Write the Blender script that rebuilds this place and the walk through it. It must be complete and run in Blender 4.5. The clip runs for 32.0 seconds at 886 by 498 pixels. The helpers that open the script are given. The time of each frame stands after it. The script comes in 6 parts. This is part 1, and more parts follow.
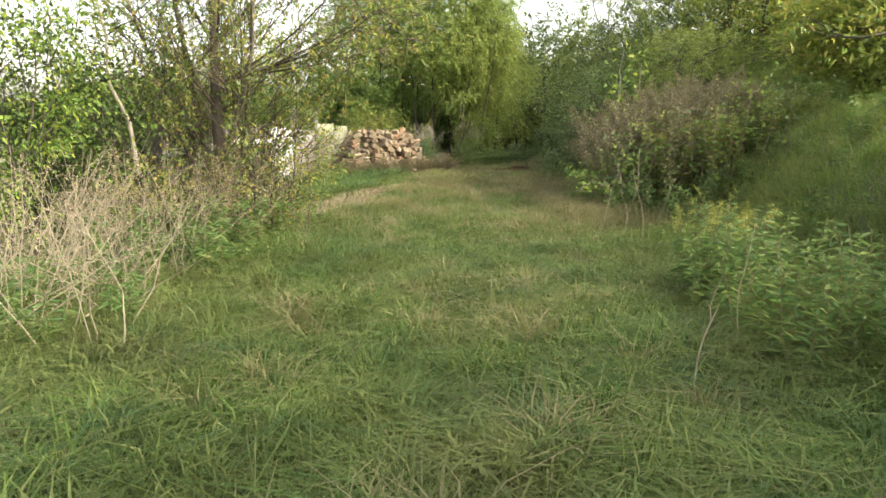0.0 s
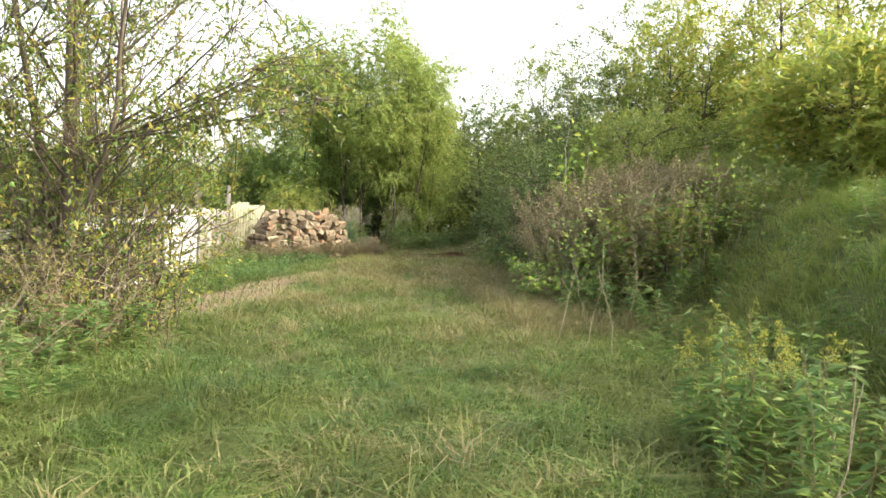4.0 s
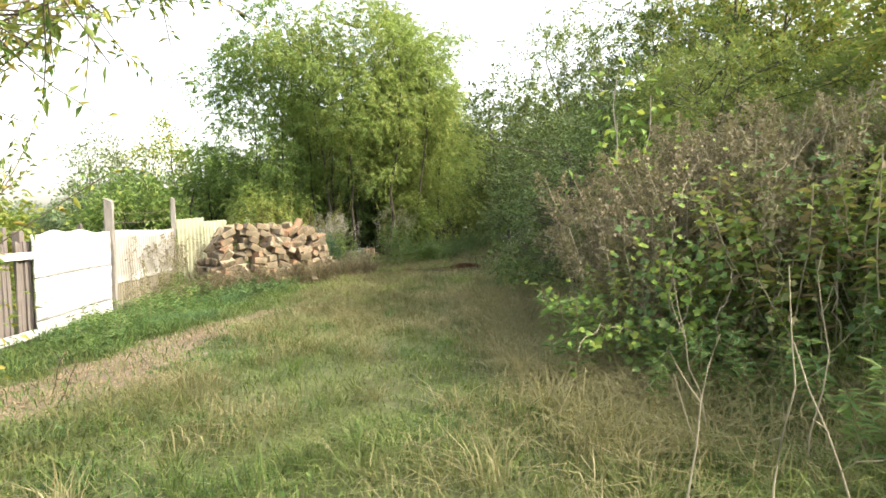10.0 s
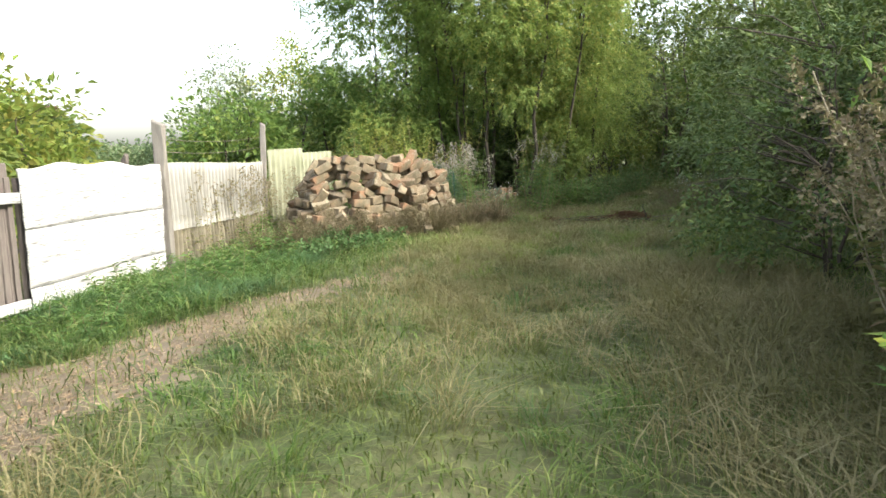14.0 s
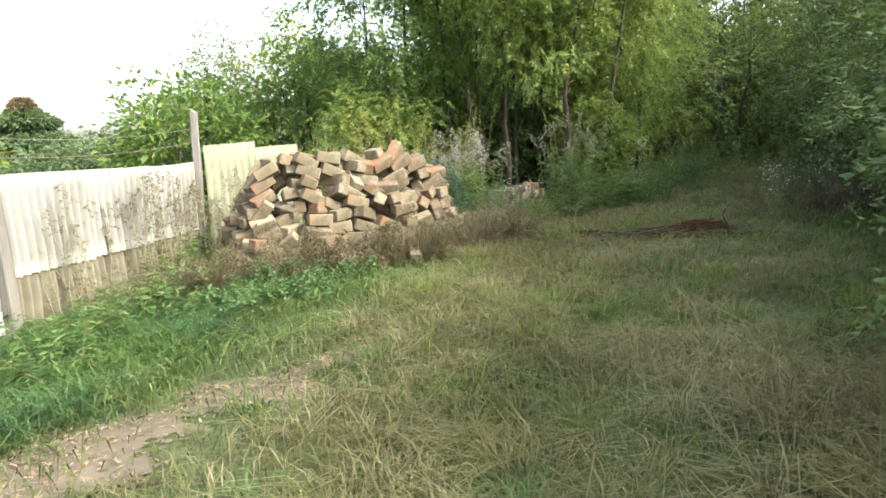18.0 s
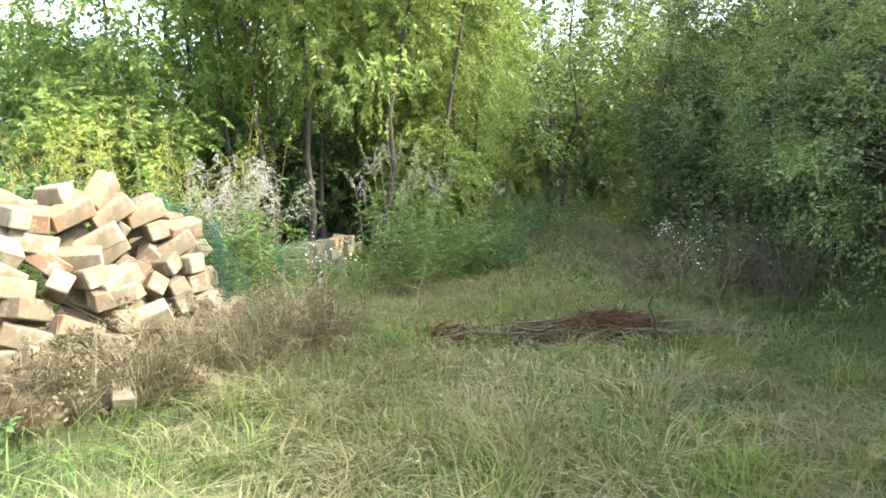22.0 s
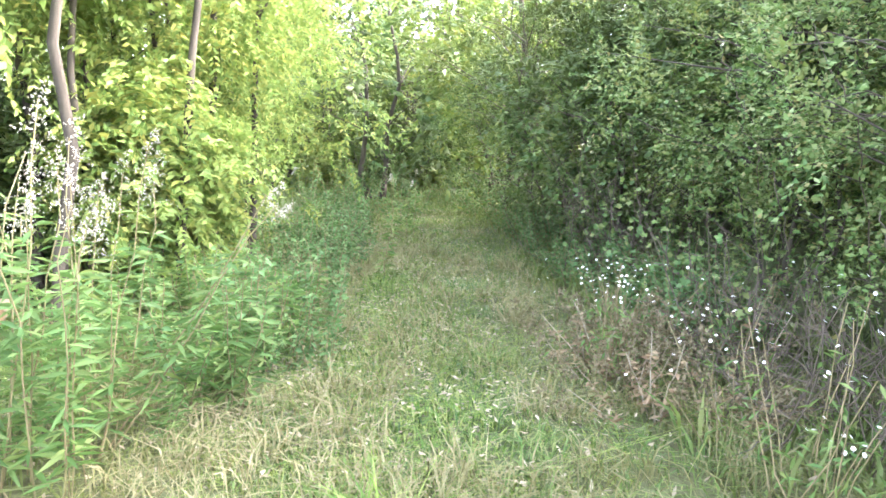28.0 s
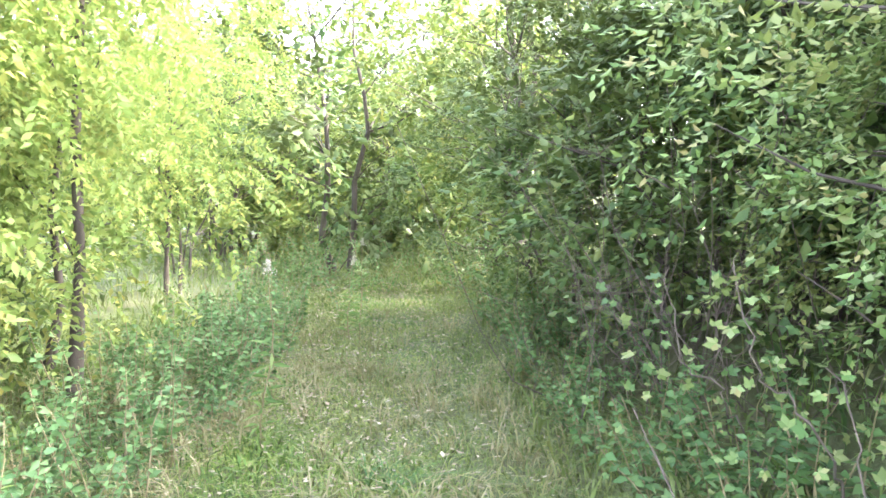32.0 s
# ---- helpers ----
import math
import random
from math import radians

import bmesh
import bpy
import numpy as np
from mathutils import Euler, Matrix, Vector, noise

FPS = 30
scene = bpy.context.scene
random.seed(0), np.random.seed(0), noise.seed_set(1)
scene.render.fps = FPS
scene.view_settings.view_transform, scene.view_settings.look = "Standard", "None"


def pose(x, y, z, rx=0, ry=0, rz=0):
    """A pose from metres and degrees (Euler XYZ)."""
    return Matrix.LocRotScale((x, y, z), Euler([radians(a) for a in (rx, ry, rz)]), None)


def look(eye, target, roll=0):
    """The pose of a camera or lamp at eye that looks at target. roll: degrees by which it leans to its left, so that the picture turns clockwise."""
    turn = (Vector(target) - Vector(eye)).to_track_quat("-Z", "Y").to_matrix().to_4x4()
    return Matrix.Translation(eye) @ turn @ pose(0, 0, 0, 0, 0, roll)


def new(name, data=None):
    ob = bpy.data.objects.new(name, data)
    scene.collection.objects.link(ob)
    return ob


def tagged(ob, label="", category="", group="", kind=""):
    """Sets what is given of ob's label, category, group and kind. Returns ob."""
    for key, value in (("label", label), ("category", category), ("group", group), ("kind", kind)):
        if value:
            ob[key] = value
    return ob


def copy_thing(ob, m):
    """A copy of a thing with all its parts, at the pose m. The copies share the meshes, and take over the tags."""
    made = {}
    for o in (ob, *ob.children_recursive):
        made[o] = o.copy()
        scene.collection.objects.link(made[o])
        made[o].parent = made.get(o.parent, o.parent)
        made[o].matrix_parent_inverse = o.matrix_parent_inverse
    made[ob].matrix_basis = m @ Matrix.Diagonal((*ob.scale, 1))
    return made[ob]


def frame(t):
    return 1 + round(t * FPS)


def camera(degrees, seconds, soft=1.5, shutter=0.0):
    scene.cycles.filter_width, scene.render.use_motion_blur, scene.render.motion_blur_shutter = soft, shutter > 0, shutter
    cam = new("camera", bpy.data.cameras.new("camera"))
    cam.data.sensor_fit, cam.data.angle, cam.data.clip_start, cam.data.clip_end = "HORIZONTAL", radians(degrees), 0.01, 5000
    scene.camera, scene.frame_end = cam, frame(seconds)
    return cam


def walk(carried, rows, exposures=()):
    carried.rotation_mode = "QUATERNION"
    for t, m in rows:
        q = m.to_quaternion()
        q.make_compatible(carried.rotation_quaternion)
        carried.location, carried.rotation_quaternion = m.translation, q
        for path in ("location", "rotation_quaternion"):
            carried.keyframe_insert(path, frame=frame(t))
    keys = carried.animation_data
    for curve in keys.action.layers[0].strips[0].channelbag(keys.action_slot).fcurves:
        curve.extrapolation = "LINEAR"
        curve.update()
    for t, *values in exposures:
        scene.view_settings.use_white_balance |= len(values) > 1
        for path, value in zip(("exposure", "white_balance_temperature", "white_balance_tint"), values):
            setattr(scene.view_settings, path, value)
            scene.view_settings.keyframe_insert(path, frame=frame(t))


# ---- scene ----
# ---- camera and walk: seconds, place, yaw to the left, pitch up, lean ----
PATH = [
    (0.0, 0.000, 0.000, 1.480, 0.04, -9.91, 1.06),
    (0.5, -0.001, 0.074, 1.507, 0.89, -1.16, 3.64),
    (1.0, -0.016, 0.302, 1.515, 0.17, 1.86, 3.85),
    (1.5, 0.004, 0.588, 1.502, -2.45, -0.22, 1.88),
    (2.0, 0.126, 0.898, 1.496, 2.58, 0.58, 0.90),
    (2.5, 0.168, 1.221, 1.477, -0.43, -0.09, 1.03),
    (3.0, 0.183, 1.540, 1.475, -2.72, -1.31, 1.16),
    (3.5, 0.189, 1.853, 1.479, -4.30, -2.52, 1.55),
    (4.0, 0.204, 2.155, 1.486, -5.19, -3.15, 2.14),
    (4.5, 0.246, 2.446, 1.491, -5.38, -2.64, 2.45),
    (5.0, 0.332, 2.723, 1.494, -4.87, -0.43, 1.36),
    (5.5, 0.476, 3.039, 1.516, -6.91, -0.38, -0.02),
    (6.0, 0.579, 3.417, 1.536, -6.14, 3.88, -3.77),
    (6.5, 0.635, 3.771, 1.546, -6.69, 3.12, -1.59),
    (7.0, 0.711, 4.173, 1.539, -0.94, 1.30, -2.13),
    (7.5, 0.764, 4.656, 1.512, 1.24, -0.99, -2.09),
    (8.0, 0.827, 5.096, 1.486, -5.20, -4.57, -1.83),
    (8.5, 0.873, 5.459, 1.487, -3.44, -4.68, -1.87),
    (9.0, 0.906, 5.910, 1.500, -5.56, -1.46, -1.52),
    (9.5, 0.947, 6.313, 1.501, -5.19, -4.08, -1.28),
    (10.0, 1.034, 6.715, 1.510, -3.08, -3.17, -1.75),
    (10.5, 1.081, 7.181, 1.501, -3.69, -3.16, -1.19),
    (11.0, 1.155, 7.711, 1.493, -3.53, -4.68, -1.18),
    (11.5, 1.167, 8.143, 1.497, 0.41, -7.81, -1.39),
    (12.0, 1.142, 8.602, 1.488, 0.21, -6.54, 1.01),
    (12.5, 1.158, 9.091, 1.475, 0.82, -10.48, 2.25),
    (13.0, 1.137, 9.564, 1.453, 4.20, -8.88, 2.76),
    (13.5, 1.112, 10.000, 1.437, 4.80, -8.62, 0.39),
    (14.0, 1.148, 10.450, 1.443, 9.15, -8.21, -1.45),
    (14.5, 1.165, 10.919, 1.449, 5.44, -5.29, -1.68),
    (15.0, 1.178, 11.341, 1.464, 2.37, -4.23, -1.01),
    (15.5, 1.184, 11.740, 1.478, 0.57, -4.60, -0.23),
    (16.0, 1.178, 12.139, 1.492, 0.69, -5.94, 0.14),
    (16.5, 1.157, 12.562, 1.504, 3.35, -7.84, -0.33),
    (17.0, 1.119, 13.032, 1.519, 9.21, -9.84, -2.12),
    (17.5, 1.087, 13.526, 1.529, 5.16, -7.85, 0.04),
    (18.0, 1.083, 14.058, 1.523, 12.07, -9.58, -3.05),
    (18.5, 0.965, 14.534, 1.509, 20.19, -9.90, -1.78),
    (19.0, 0.850, 14.994, 1.490, 17.02, -11.54, -0.59),
    (19.5, 0.814, 15.481, 1.482, 20.80, -12.04, -2.94),
    (20.0, 0.732, 15.914, 1.486, 11.48, -5.70, -1.96),
    (20.5, 0.628, 16.393, 1.480, 5.71, -7.60, -3.15),
    (21.0, 0.611, 16.851, 1.486, 5.46, -4.11, -0.36),
    (21.5, 0.621, 17.326, 1.484, 2.01, -4.96, -0.64),
    (22.0, 0.669, 17.782, 1.478, -4.11, -7.21, -0.54),
    (22.5, 0.725, 18.295, 1.477, 0.48, -10.80, -2.78),
    (23.0, 0.768, 18.761, 1.491, -1.41, -11.86, -1.55),
    (23.5, 0.849, 19.210, 1.507, -6.79, -9.35, -0.49),
    (24.0, 0.879, 19.662, 1.509, -4.68, -10.59, -2.16),
    (24.5, 0.991, 19.985, 1.517, -15.97, -4.89, -0.91),
    (25.0, 1.098, 20.402, 1.514, -20.05, -5.78, -0.65),
    (25.5, 1.131, 20.737, 1.511, -16.87, -3.23, -1.99),
    (26.0, 1.188, 21.030, 1.494, -17.06, -3.52, -1.95),
    (26.5, 1.261, 21.305, 1.471, -19.02, -5.44, -1.47),
    (27.0, 1.343, 21.589, 1.450, -21.17, -7.78, -0.96),
    (27.5, 1.425, 21.907, 1.444, -21.91, -9.33, -0.39),
    (28.0, 1.500, 22.287, 1.473, -19.64, -8.90, 0.52),
    (28.5, 1.546, 22.685, 1.504, -21.33, -7.58, 1.98),
    (29.0, 1.630, 22.927, 1.481, -21.15, -8.45, 3.27),
    (29.5, 1.926, 23.221, 1.478, -31.95, -11.85, 0.50),
    (30.0, 2.096, 23.603, 1.488, -28.15, -5.31, -1.16),
    (30.5, 2.307, 23.963, 1.500, -29.91, -4.97, 1.00),
    (31.0, 2.619, 24.281, 1.524, -25.53, -3.43, -1.15),
    (31.5, 2.839, 24.663, 1.506, -24.11, -3.82, -1.21),
    (32.0, 3.029, 25.070, 1.482, -18.96, -4.53, -0.97),
]


def stand(x, y, z, yaw, pitch, lean):
    a, b = radians(yaw), radians(pitch)
    eye = Vector((x, y, z))
    return look(eye, eye + Vector((-math.sin(a) * math.cos(b), math.cos(a) * math.cos(b), math.sin(b))), lean)


cam = camera(64.5, 32.0, soft=1.6)
walk(cam, [(t, stand(*row)) for t, *row in PATH], exposures=[
    (0.0, 2.05, 7350, 10), (1.0, 2.05, 7450, 11), (2.0, 1.90, 7350, 11), (5.0, 2.40, 7350, 10), (6.0, 2.30, 7350, 10), (7.0, 2.00, 7150, 9), (10.0, 2.30, 7150, 9), (12.0, 2.40, 6850, 6),
    (13.0, 2.55, 6750, 5), (14.0, 2.05, 6650, 7), (17.0, 2.30, 6500, 6), (19.0, 2.15, 6500, 6), (20.0, 1.95, 6500, 6), (21.0, 2.40, 6400, 6), (22.0, 3.15, 6300, 7), (23.0, 3.45, 6200, 7),
    (24.0, 3.95, 6250, 9.5), (25.0, 4.35, 6250, 13.5), (26.0, 4.35, 6150, 16.5), (28.0, 4.75, 6100, 16.5), (29.0, 4.75, 6100, 15.5), (30.0, 5.05, 6100, 21), (32.0, 5.10, 6100, 21)])

# ---- world, sun ----
SUN_AZ, SUN_EL = 107.0, 38.0      # degrees clockwise from +y, and above the horizon
world = bpy.data.worlds.new("sky")
scene.world = world
world.use_nodes = True
wt = world.node_tree
sky = wt.nodes.new("ShaderNodeTexSky")
sky.sky_type = "NISHITA"
sky.sun_disc = False
sky.sun_elevation, sky.sun_rotation = radians(SUN_EL), radians(SUN_AZ)
sky.dust_density, sky.air_density, sky.ozone_density = 3.5, 1.0, 0.3
haze = wt.nodes.new("ShaderNodeHueSaturation")
haze.inputs["Saturation"].default_value = 0.55
wt.links.new(sky.outputs[0], haze.inputs["Color"])
wt.links.new(haze.outputs[0], wt.nodes["Background"].inputs[0])
wt.nodes["Background"].inputs[1].default_value = 0.15
sun = new("sun", bpy.data.lights.new("sun", "SUN"))
sun.data.energy, sun.data.angle, sun.data.color = 1.5, radians(3.0), (1.0, 0.93, 0.82)
sun.matrix_world = look((math.sin(radians(SUN_AZ)) * 50, math.cos(radians(SUN_AZ)) * 50, math.tan(radians(SUN_EL)) * 50), (0, 0, 0))

# ---- materials ----
MATS = {}


def material(name):
    m = bpy.data.materials.new(name)
    m.use_nodes = True
    MATS[name] = m
    nt = m.node_tree
    return m, nt, nt.nodes["Principled BSDF"]


def link(nt, a, b):
    nt.links.new(a, b)


def ramp_of(nt, colours, fac):
    r = nt.nodes.new("ShaderNodeValToRGB")
    while len(r.color_ramp.elements) < len(colours):
        r.color_ramp.elements.new(0.5)
    for i, (e, c) in enumerate(zip(r.color_ramp.elements, colours)):
        e.position, e.color = i / max(1, len(colours) - 1), (*c, 1)
    link(nt, fac, r.inputs[0])
    return r.outputs[0]


def noise_of(nt, scale, detail=4, rough=0.6, coords="Object", stretch=None):
    tc = nt.nodes.new("ShaderNodeTexCoord")
    out = tc.outputs[coords]
    if stretch:
        mp = nt.nodes.new("ShaderNodeMapping")
        mp.inputs["Scale"].default_value = stretch
        link(nt, out, mp.inputs[0])
        out = mp.outputs[0]
    n = nt.nodes.new("ShaderNodeTexNoise")
    n.inputs["Scale"].default_value, n.inputs["Detail"].default_value, n.inputs["Roughness"].default_value = scale, detail, rough
    link(nt, out, n.inputs["Vector"])
    return n.outputs["Fac"]


def mixed(nt, fac, a, b, how="MIX"):
    n = nt.nodes.new("ShaderNodeMix")
    n.data_type, n.blend_type = "RGBA", how
    for src, sock in ((fac, n.inputs[0]), (a, n.inputs[6]), (b, n.inputs[7])):
        if isinstance(src, tuple):
            sock.default_value = (*src, 1)
        elif isinstance(src, (int, float)):
            sock.default_value = src
        else:
            link(nt, src, sock)
    return n.outputs[2]


def bumped(nt, bsdf, height, strength=0.5, dist=0.01):
    b = nt.nodes.new("ShaderNodeBump")
    b.inputs["Strength"].default_value, b.inputs["Distance"].default_value = strength, dist
    link(nt, height, b.inputs["Height"])
    link(nt, b.outputs[0], bsdf.inputs["Normal"])


def stretched(nt, fac, lo, hi):
    n = nt.nodes.new("ShaderNodeMapRange")
    n.inputs[1].default_value, n.inputs[2].default_value = lo, hi
    link(nt, fac, n.inputs[0])
    return n.outputs[0]


def leafy(name, colours, patch=None, patch_scale=0.5, translucent=0.4, rough=0.55):
    """Leaf or blade: colours vary leaf by leaf, and in patches towards another colour; light shines through."""
    m, nt, b = material(name)
    geo = nt.nodes.new("ShaderNodeNewGeometry")
    col = ramp_of(nt, colours, geo.outputs["Random Per Island"])
    if patch:
        col = mixed(nt, stretched(nt, noise_of(nt, patch_scale, 3), 0.42, 0.62), col, patch)
    b.inputs["Roughness"].default_value = rough
    b.inputs["Specular IOR Level"].default_value = 0.3
    link(nt, col, b.inputs["Base Color"])
    tr = nt.nodes.new("ShaderNodeBsdfTranslucent")
    warm = mixed(nt, 0.12, col, (0.5, 0.55, 0.1))
    link(nt, warm, tr.inputs[0])
    mx = nt.nodes.new("ShaderNodeMixShader")
    mx.inputs[0].default_value = translucent
    link(nt, b.outputs[0], mx.inputs[1])
    link(nt, tr.outputs[0], mx.inputs[2])
    link(nt, mx.outputs[0], nt.nodes["Material Output"].inputs["Surface"])
    return m


def plain(name, colours, scale=8, rough=0.8, bump=0.4, stretch=None, detail=6, dist=0.01):
    m, nt, b = material(name)
    n = noise_of(nt, scale, detail, 0.65, stretch=stretch)
    n2 = noise_of(nt, scale * 0.13, 3, 0.6)
    both = mixed(nt, 0.4, ramp_of(nt, colours, stretched(nt, n, 0.25, 0.75)), ramp_of(nt, colours, stretched(nt, n2, 0.3, 0.7)))
    link(nt, both, b.inputs["Base Color"])
    b.inputs["Roughness"].default_value = rough
    bumped(nt, b, n, bump, dist)
    return m


M_LOCUST = leafy("locust_leaf", [(0.1, 0.175, 0.045), (0.155, 0.24, 0.065), (0.21, 0.29, 0.08), (0.28, 0.325, 0.095), (0.38, 0.355, 0.1)], (0.19, 0.27, 0.075), 0.4, 0.52)
M_LOCUST_D = leafy("locust_leaf_dark", [(0.08, 0.155, 0.04), (0.125, 0.215, 0.055), (0.18, 0.265, 0.07), (0.26, 0.3, 0.08)], (0.14, 0.225, 0.06), 0.4, 0.5)
M_WILLOW = leafy("willow_leaf", [(0.06, 0.13, 0.03), (0.12, 0.2, 0.05), (0.2, 0.27, 0.07), (0.3, 0.3, 0.06), (0.28, 0.22, 0.06)], None, 1, 0.45)
M_HEDGE = leafy("hedge_leaf", [(0.05, 0.105, 0.03), (0.085, 0.16, 0.045), (0.13, 0.215, 0.065), (0.18, 0.265, 0.09), (0.25, 0.32, 0.15), (0.26, 0.22, 0.09)], (0.15, 0.18, 0.055), 0.7, 0.4, 0.6)
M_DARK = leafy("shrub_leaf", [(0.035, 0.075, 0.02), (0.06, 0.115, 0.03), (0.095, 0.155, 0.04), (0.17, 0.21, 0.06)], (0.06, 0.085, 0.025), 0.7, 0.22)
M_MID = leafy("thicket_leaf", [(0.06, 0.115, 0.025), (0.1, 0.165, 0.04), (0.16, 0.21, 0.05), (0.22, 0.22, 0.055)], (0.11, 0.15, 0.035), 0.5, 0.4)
M_BANK = leafy("bank_tree_leaf", [(0.1, 0.17, 0.035), (0.18, 0.26, 0.055), (0.27, 0.33, 0.07), (0.37, 0.36, 0.08), (0.31, 0.24, 0.08)], (0.16, 0.22, 0.05), 0.25, 0.58)
M_FAR = leafy("far_leaf", [(0.07, 0.13, 0.06), (0.12, 0.18, 0.08), (0.18, 0.22, 0.1)], (0.1, 0.15, 0.08), 0.2, 0.4)
M_GREY = leafy("silver_leaf", [(0.14, 0.18, 0.1), (0.2, 0.25, 0.14), (0.26, 0.28, 0.18)], (0.18, 0.2, 0.08), 0.3, 0.35)
M_VINE = leafy("vine_leaf", [(0.09, 0.19, 0.04), (0.15, 0.26, 0.05), (0.22, 0.33, 0.06), (0.36, 0.4, 0.07)], None, 1, 0.5)
M_THICK = leafy("stand_leaf", [(0.08, 0.15, 0.035), (0.13, 0.21, 0.05), (0.19, 0.26, 0.06), (0.28, 0.3, 0.07), (0.24, 0.18, 0.09), (0.16, 0.12, 0.07)], None, 1, 0.48)
M_WEED = leafy("weed_leaf", [(0.065, 0.145, 0.04), (0.105, 0.205, 0.055), (0.17, 0.26, 0.08), (0.24, 0.3, 0.1)], (0.09, 0.17, 0.07), 0.7, 0.5)
M_NETTLE = leafy("nettle_leaf", [(0.05, 0.115, 0.038), (0.085, 0.17, 0.055), (0.135, 0.225, 0.082)], None, 1, 0.3)
M_GRASS = leafy("grass_blade", [(0.022, 0.06, 0.012), (0.05, 0.115, 0.022), (0.095, 0.175, 0.035), (0.16, 0.22, 0.06), (0.24, 0.25, 0.1)], (0.12, 0.145, 0.045), 0.55, 0.35)
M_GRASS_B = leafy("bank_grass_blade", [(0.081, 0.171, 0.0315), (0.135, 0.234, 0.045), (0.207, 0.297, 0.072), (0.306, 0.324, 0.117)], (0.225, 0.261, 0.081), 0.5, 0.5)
M_GRASS_L = leafy("lush_grass_blade", [(0.0473, 0.112, 0.0258), (0.0731, 0.159, 0.0387), (0.12, 0.206, 0.0516), (0.198, 0.232, 0.0774)], (0.0602, 0.129, 0.0516), 0.9, 0.35)
M_GRASS_D = leafy("dry_grass_blade", [(0.176, 0.156, 0.072), (0.24, 0.212, 0.108), (0.312, 0.28, 0.164), (0.12, 0.144, 0.04)], (0.168, 0.16, 0.068), 0.8, 0.3)
M_DEAD = leafy("dead_grass_blade", [(0.2, 0.145, 0.09), (0.3, 0.225, 0.145), (0.38, 0.3, 0.2), (0.15, 0.11, 0.07), (0.2, 0.2, 0.09)], None, 1, 0.2)
M_RUST_G = leafy("brown_grass_blade", [(0.101, 0.0771, 0.0436), (0.154, 0.124, 0.0738), (0.208, 0.175, 0.107), (0.0869, 0.0903, 0.0369)], None, 1, 0.25)
M_STRAW = leafy("straw", [(0.2, 0.165, 0.11), (0.32, 0.26, 0.18), (0.42, 0.36, 0.26), (0.13, 0.11, 0.08)], None, 1, 0.2)
M_OLIVE = leafy("fading_leaf", [(0.1, 0.14, 0.045), (0.15, 0.18, 0.06), (0.21, 0.2, 0.08), (0.24, 0.18, 0.1), (0.18, 0.13, 0.08)], (0.14, 0.17, 0.055), 0.8, 0.3)
M_RUST = leafy("dry_weed", [(0.16, 0.105, 0.06), (0.22, 0.155, 0.09), (0.28, 0.215, 0.13), (0.12, 0.09, 0.05)], None, 1, 0.2)
M_PURPLE = leafy("spent_plume", [(0.13, 0.1, 0.07), (0.19, 0.15, 0.105), (0.25, 0.21, 0.155), (0.16, 0.155, 0.075)], (0.18, 0.165, 0.085), 0.7, 0.25)
M_YELLOW = leafy("goldenrod_flower", [(0.32, 0.34, 0.07), (0.43, 0.41, 0.08), (0.27, 0.33, 0.08)], None, 1, 0.3)
M_FLUFF = leafy("seed_fluff", [(0.28, 0.255, 0.21), (0.38, 0.355, 0.31), (0.52, 0.49, 0.44)], None, 1, 0.4)
M_PETAL = leafy("white_petal", [(0.75, 0.75, 0.72), (0.8, 0.8, 0.8)], None, 1, 0.3)
M_LITTER = leafy("leaf_litter", [(0.2, 0.13, 0.07), (0.3, 0.21, 0.12), (0.4, 0.3, 0.2), (0.12, 0.08, 0.05)], None, 1, 0.1)
M_BARK = plain("dark_bark", [(0.026, 0.021, 0.016), (0.06, 0.049, 0.037), (0.1, 0.083, 0.064)], 14, 0.9, 0.8, (1, 1, 0.25))
M_BARK_W = plain("willow_bark", [(0.045, 0.036, 0.027), (0.095, 0.076, 0.056), (0.17, 0.14, 0.105)], 16, 0.9, 0.6, (1, 1, 0.25))
M_BARK_P = plain("pale_bark", [(0.2, 0.17, 0.13), (0.34, 0.3, 0.24), (0.42, 0.38, 0.31)], 14, 0.85, 0.5, (1, 1, 0.3))
M_STEM = plain("weed_stem", [(0.12, 0.1, 0.05), (0.2, 0.16, 0.08), (0.16, 0.19, 0.07)], 20, 0.8, 0.2)
M_STEM_D = plain("dead_stem", [(0.19, 0.16, 0.105), (0.28, 0.245, 0.17), (0.37, 0.335, 0.245)], 20, 0.85, 0.2)
M_DIRT = plain("trodden_dirt", [(0.09, 0.07, 0.048), (0.165, 0.132, 0.093), (0.25, 0.205, 0.15)], 5.0, 0.95, 0.7, None, 8, 0.03)
M_TURF, nt, b = material("turf")
n1, n2 = noise_of(nt, 0.6, 5), noise_of(nt, 9, 6)
col = mixed(nt, stretched(nt, n1, 0.35, 0.65), (0.06, 0.1, 0.03), (0.115, 0.12, 0.05))
col = mixed(nt, stretched(nt, n2, 0.35, 0.7), col, (0.07, 0.07, 0.028))
link(nt, col, b.inputs["Base Color"])
b.inputs["Roughness"].default_value = 0.95
bumped(nt, b, n2, 0.9, 0.05)


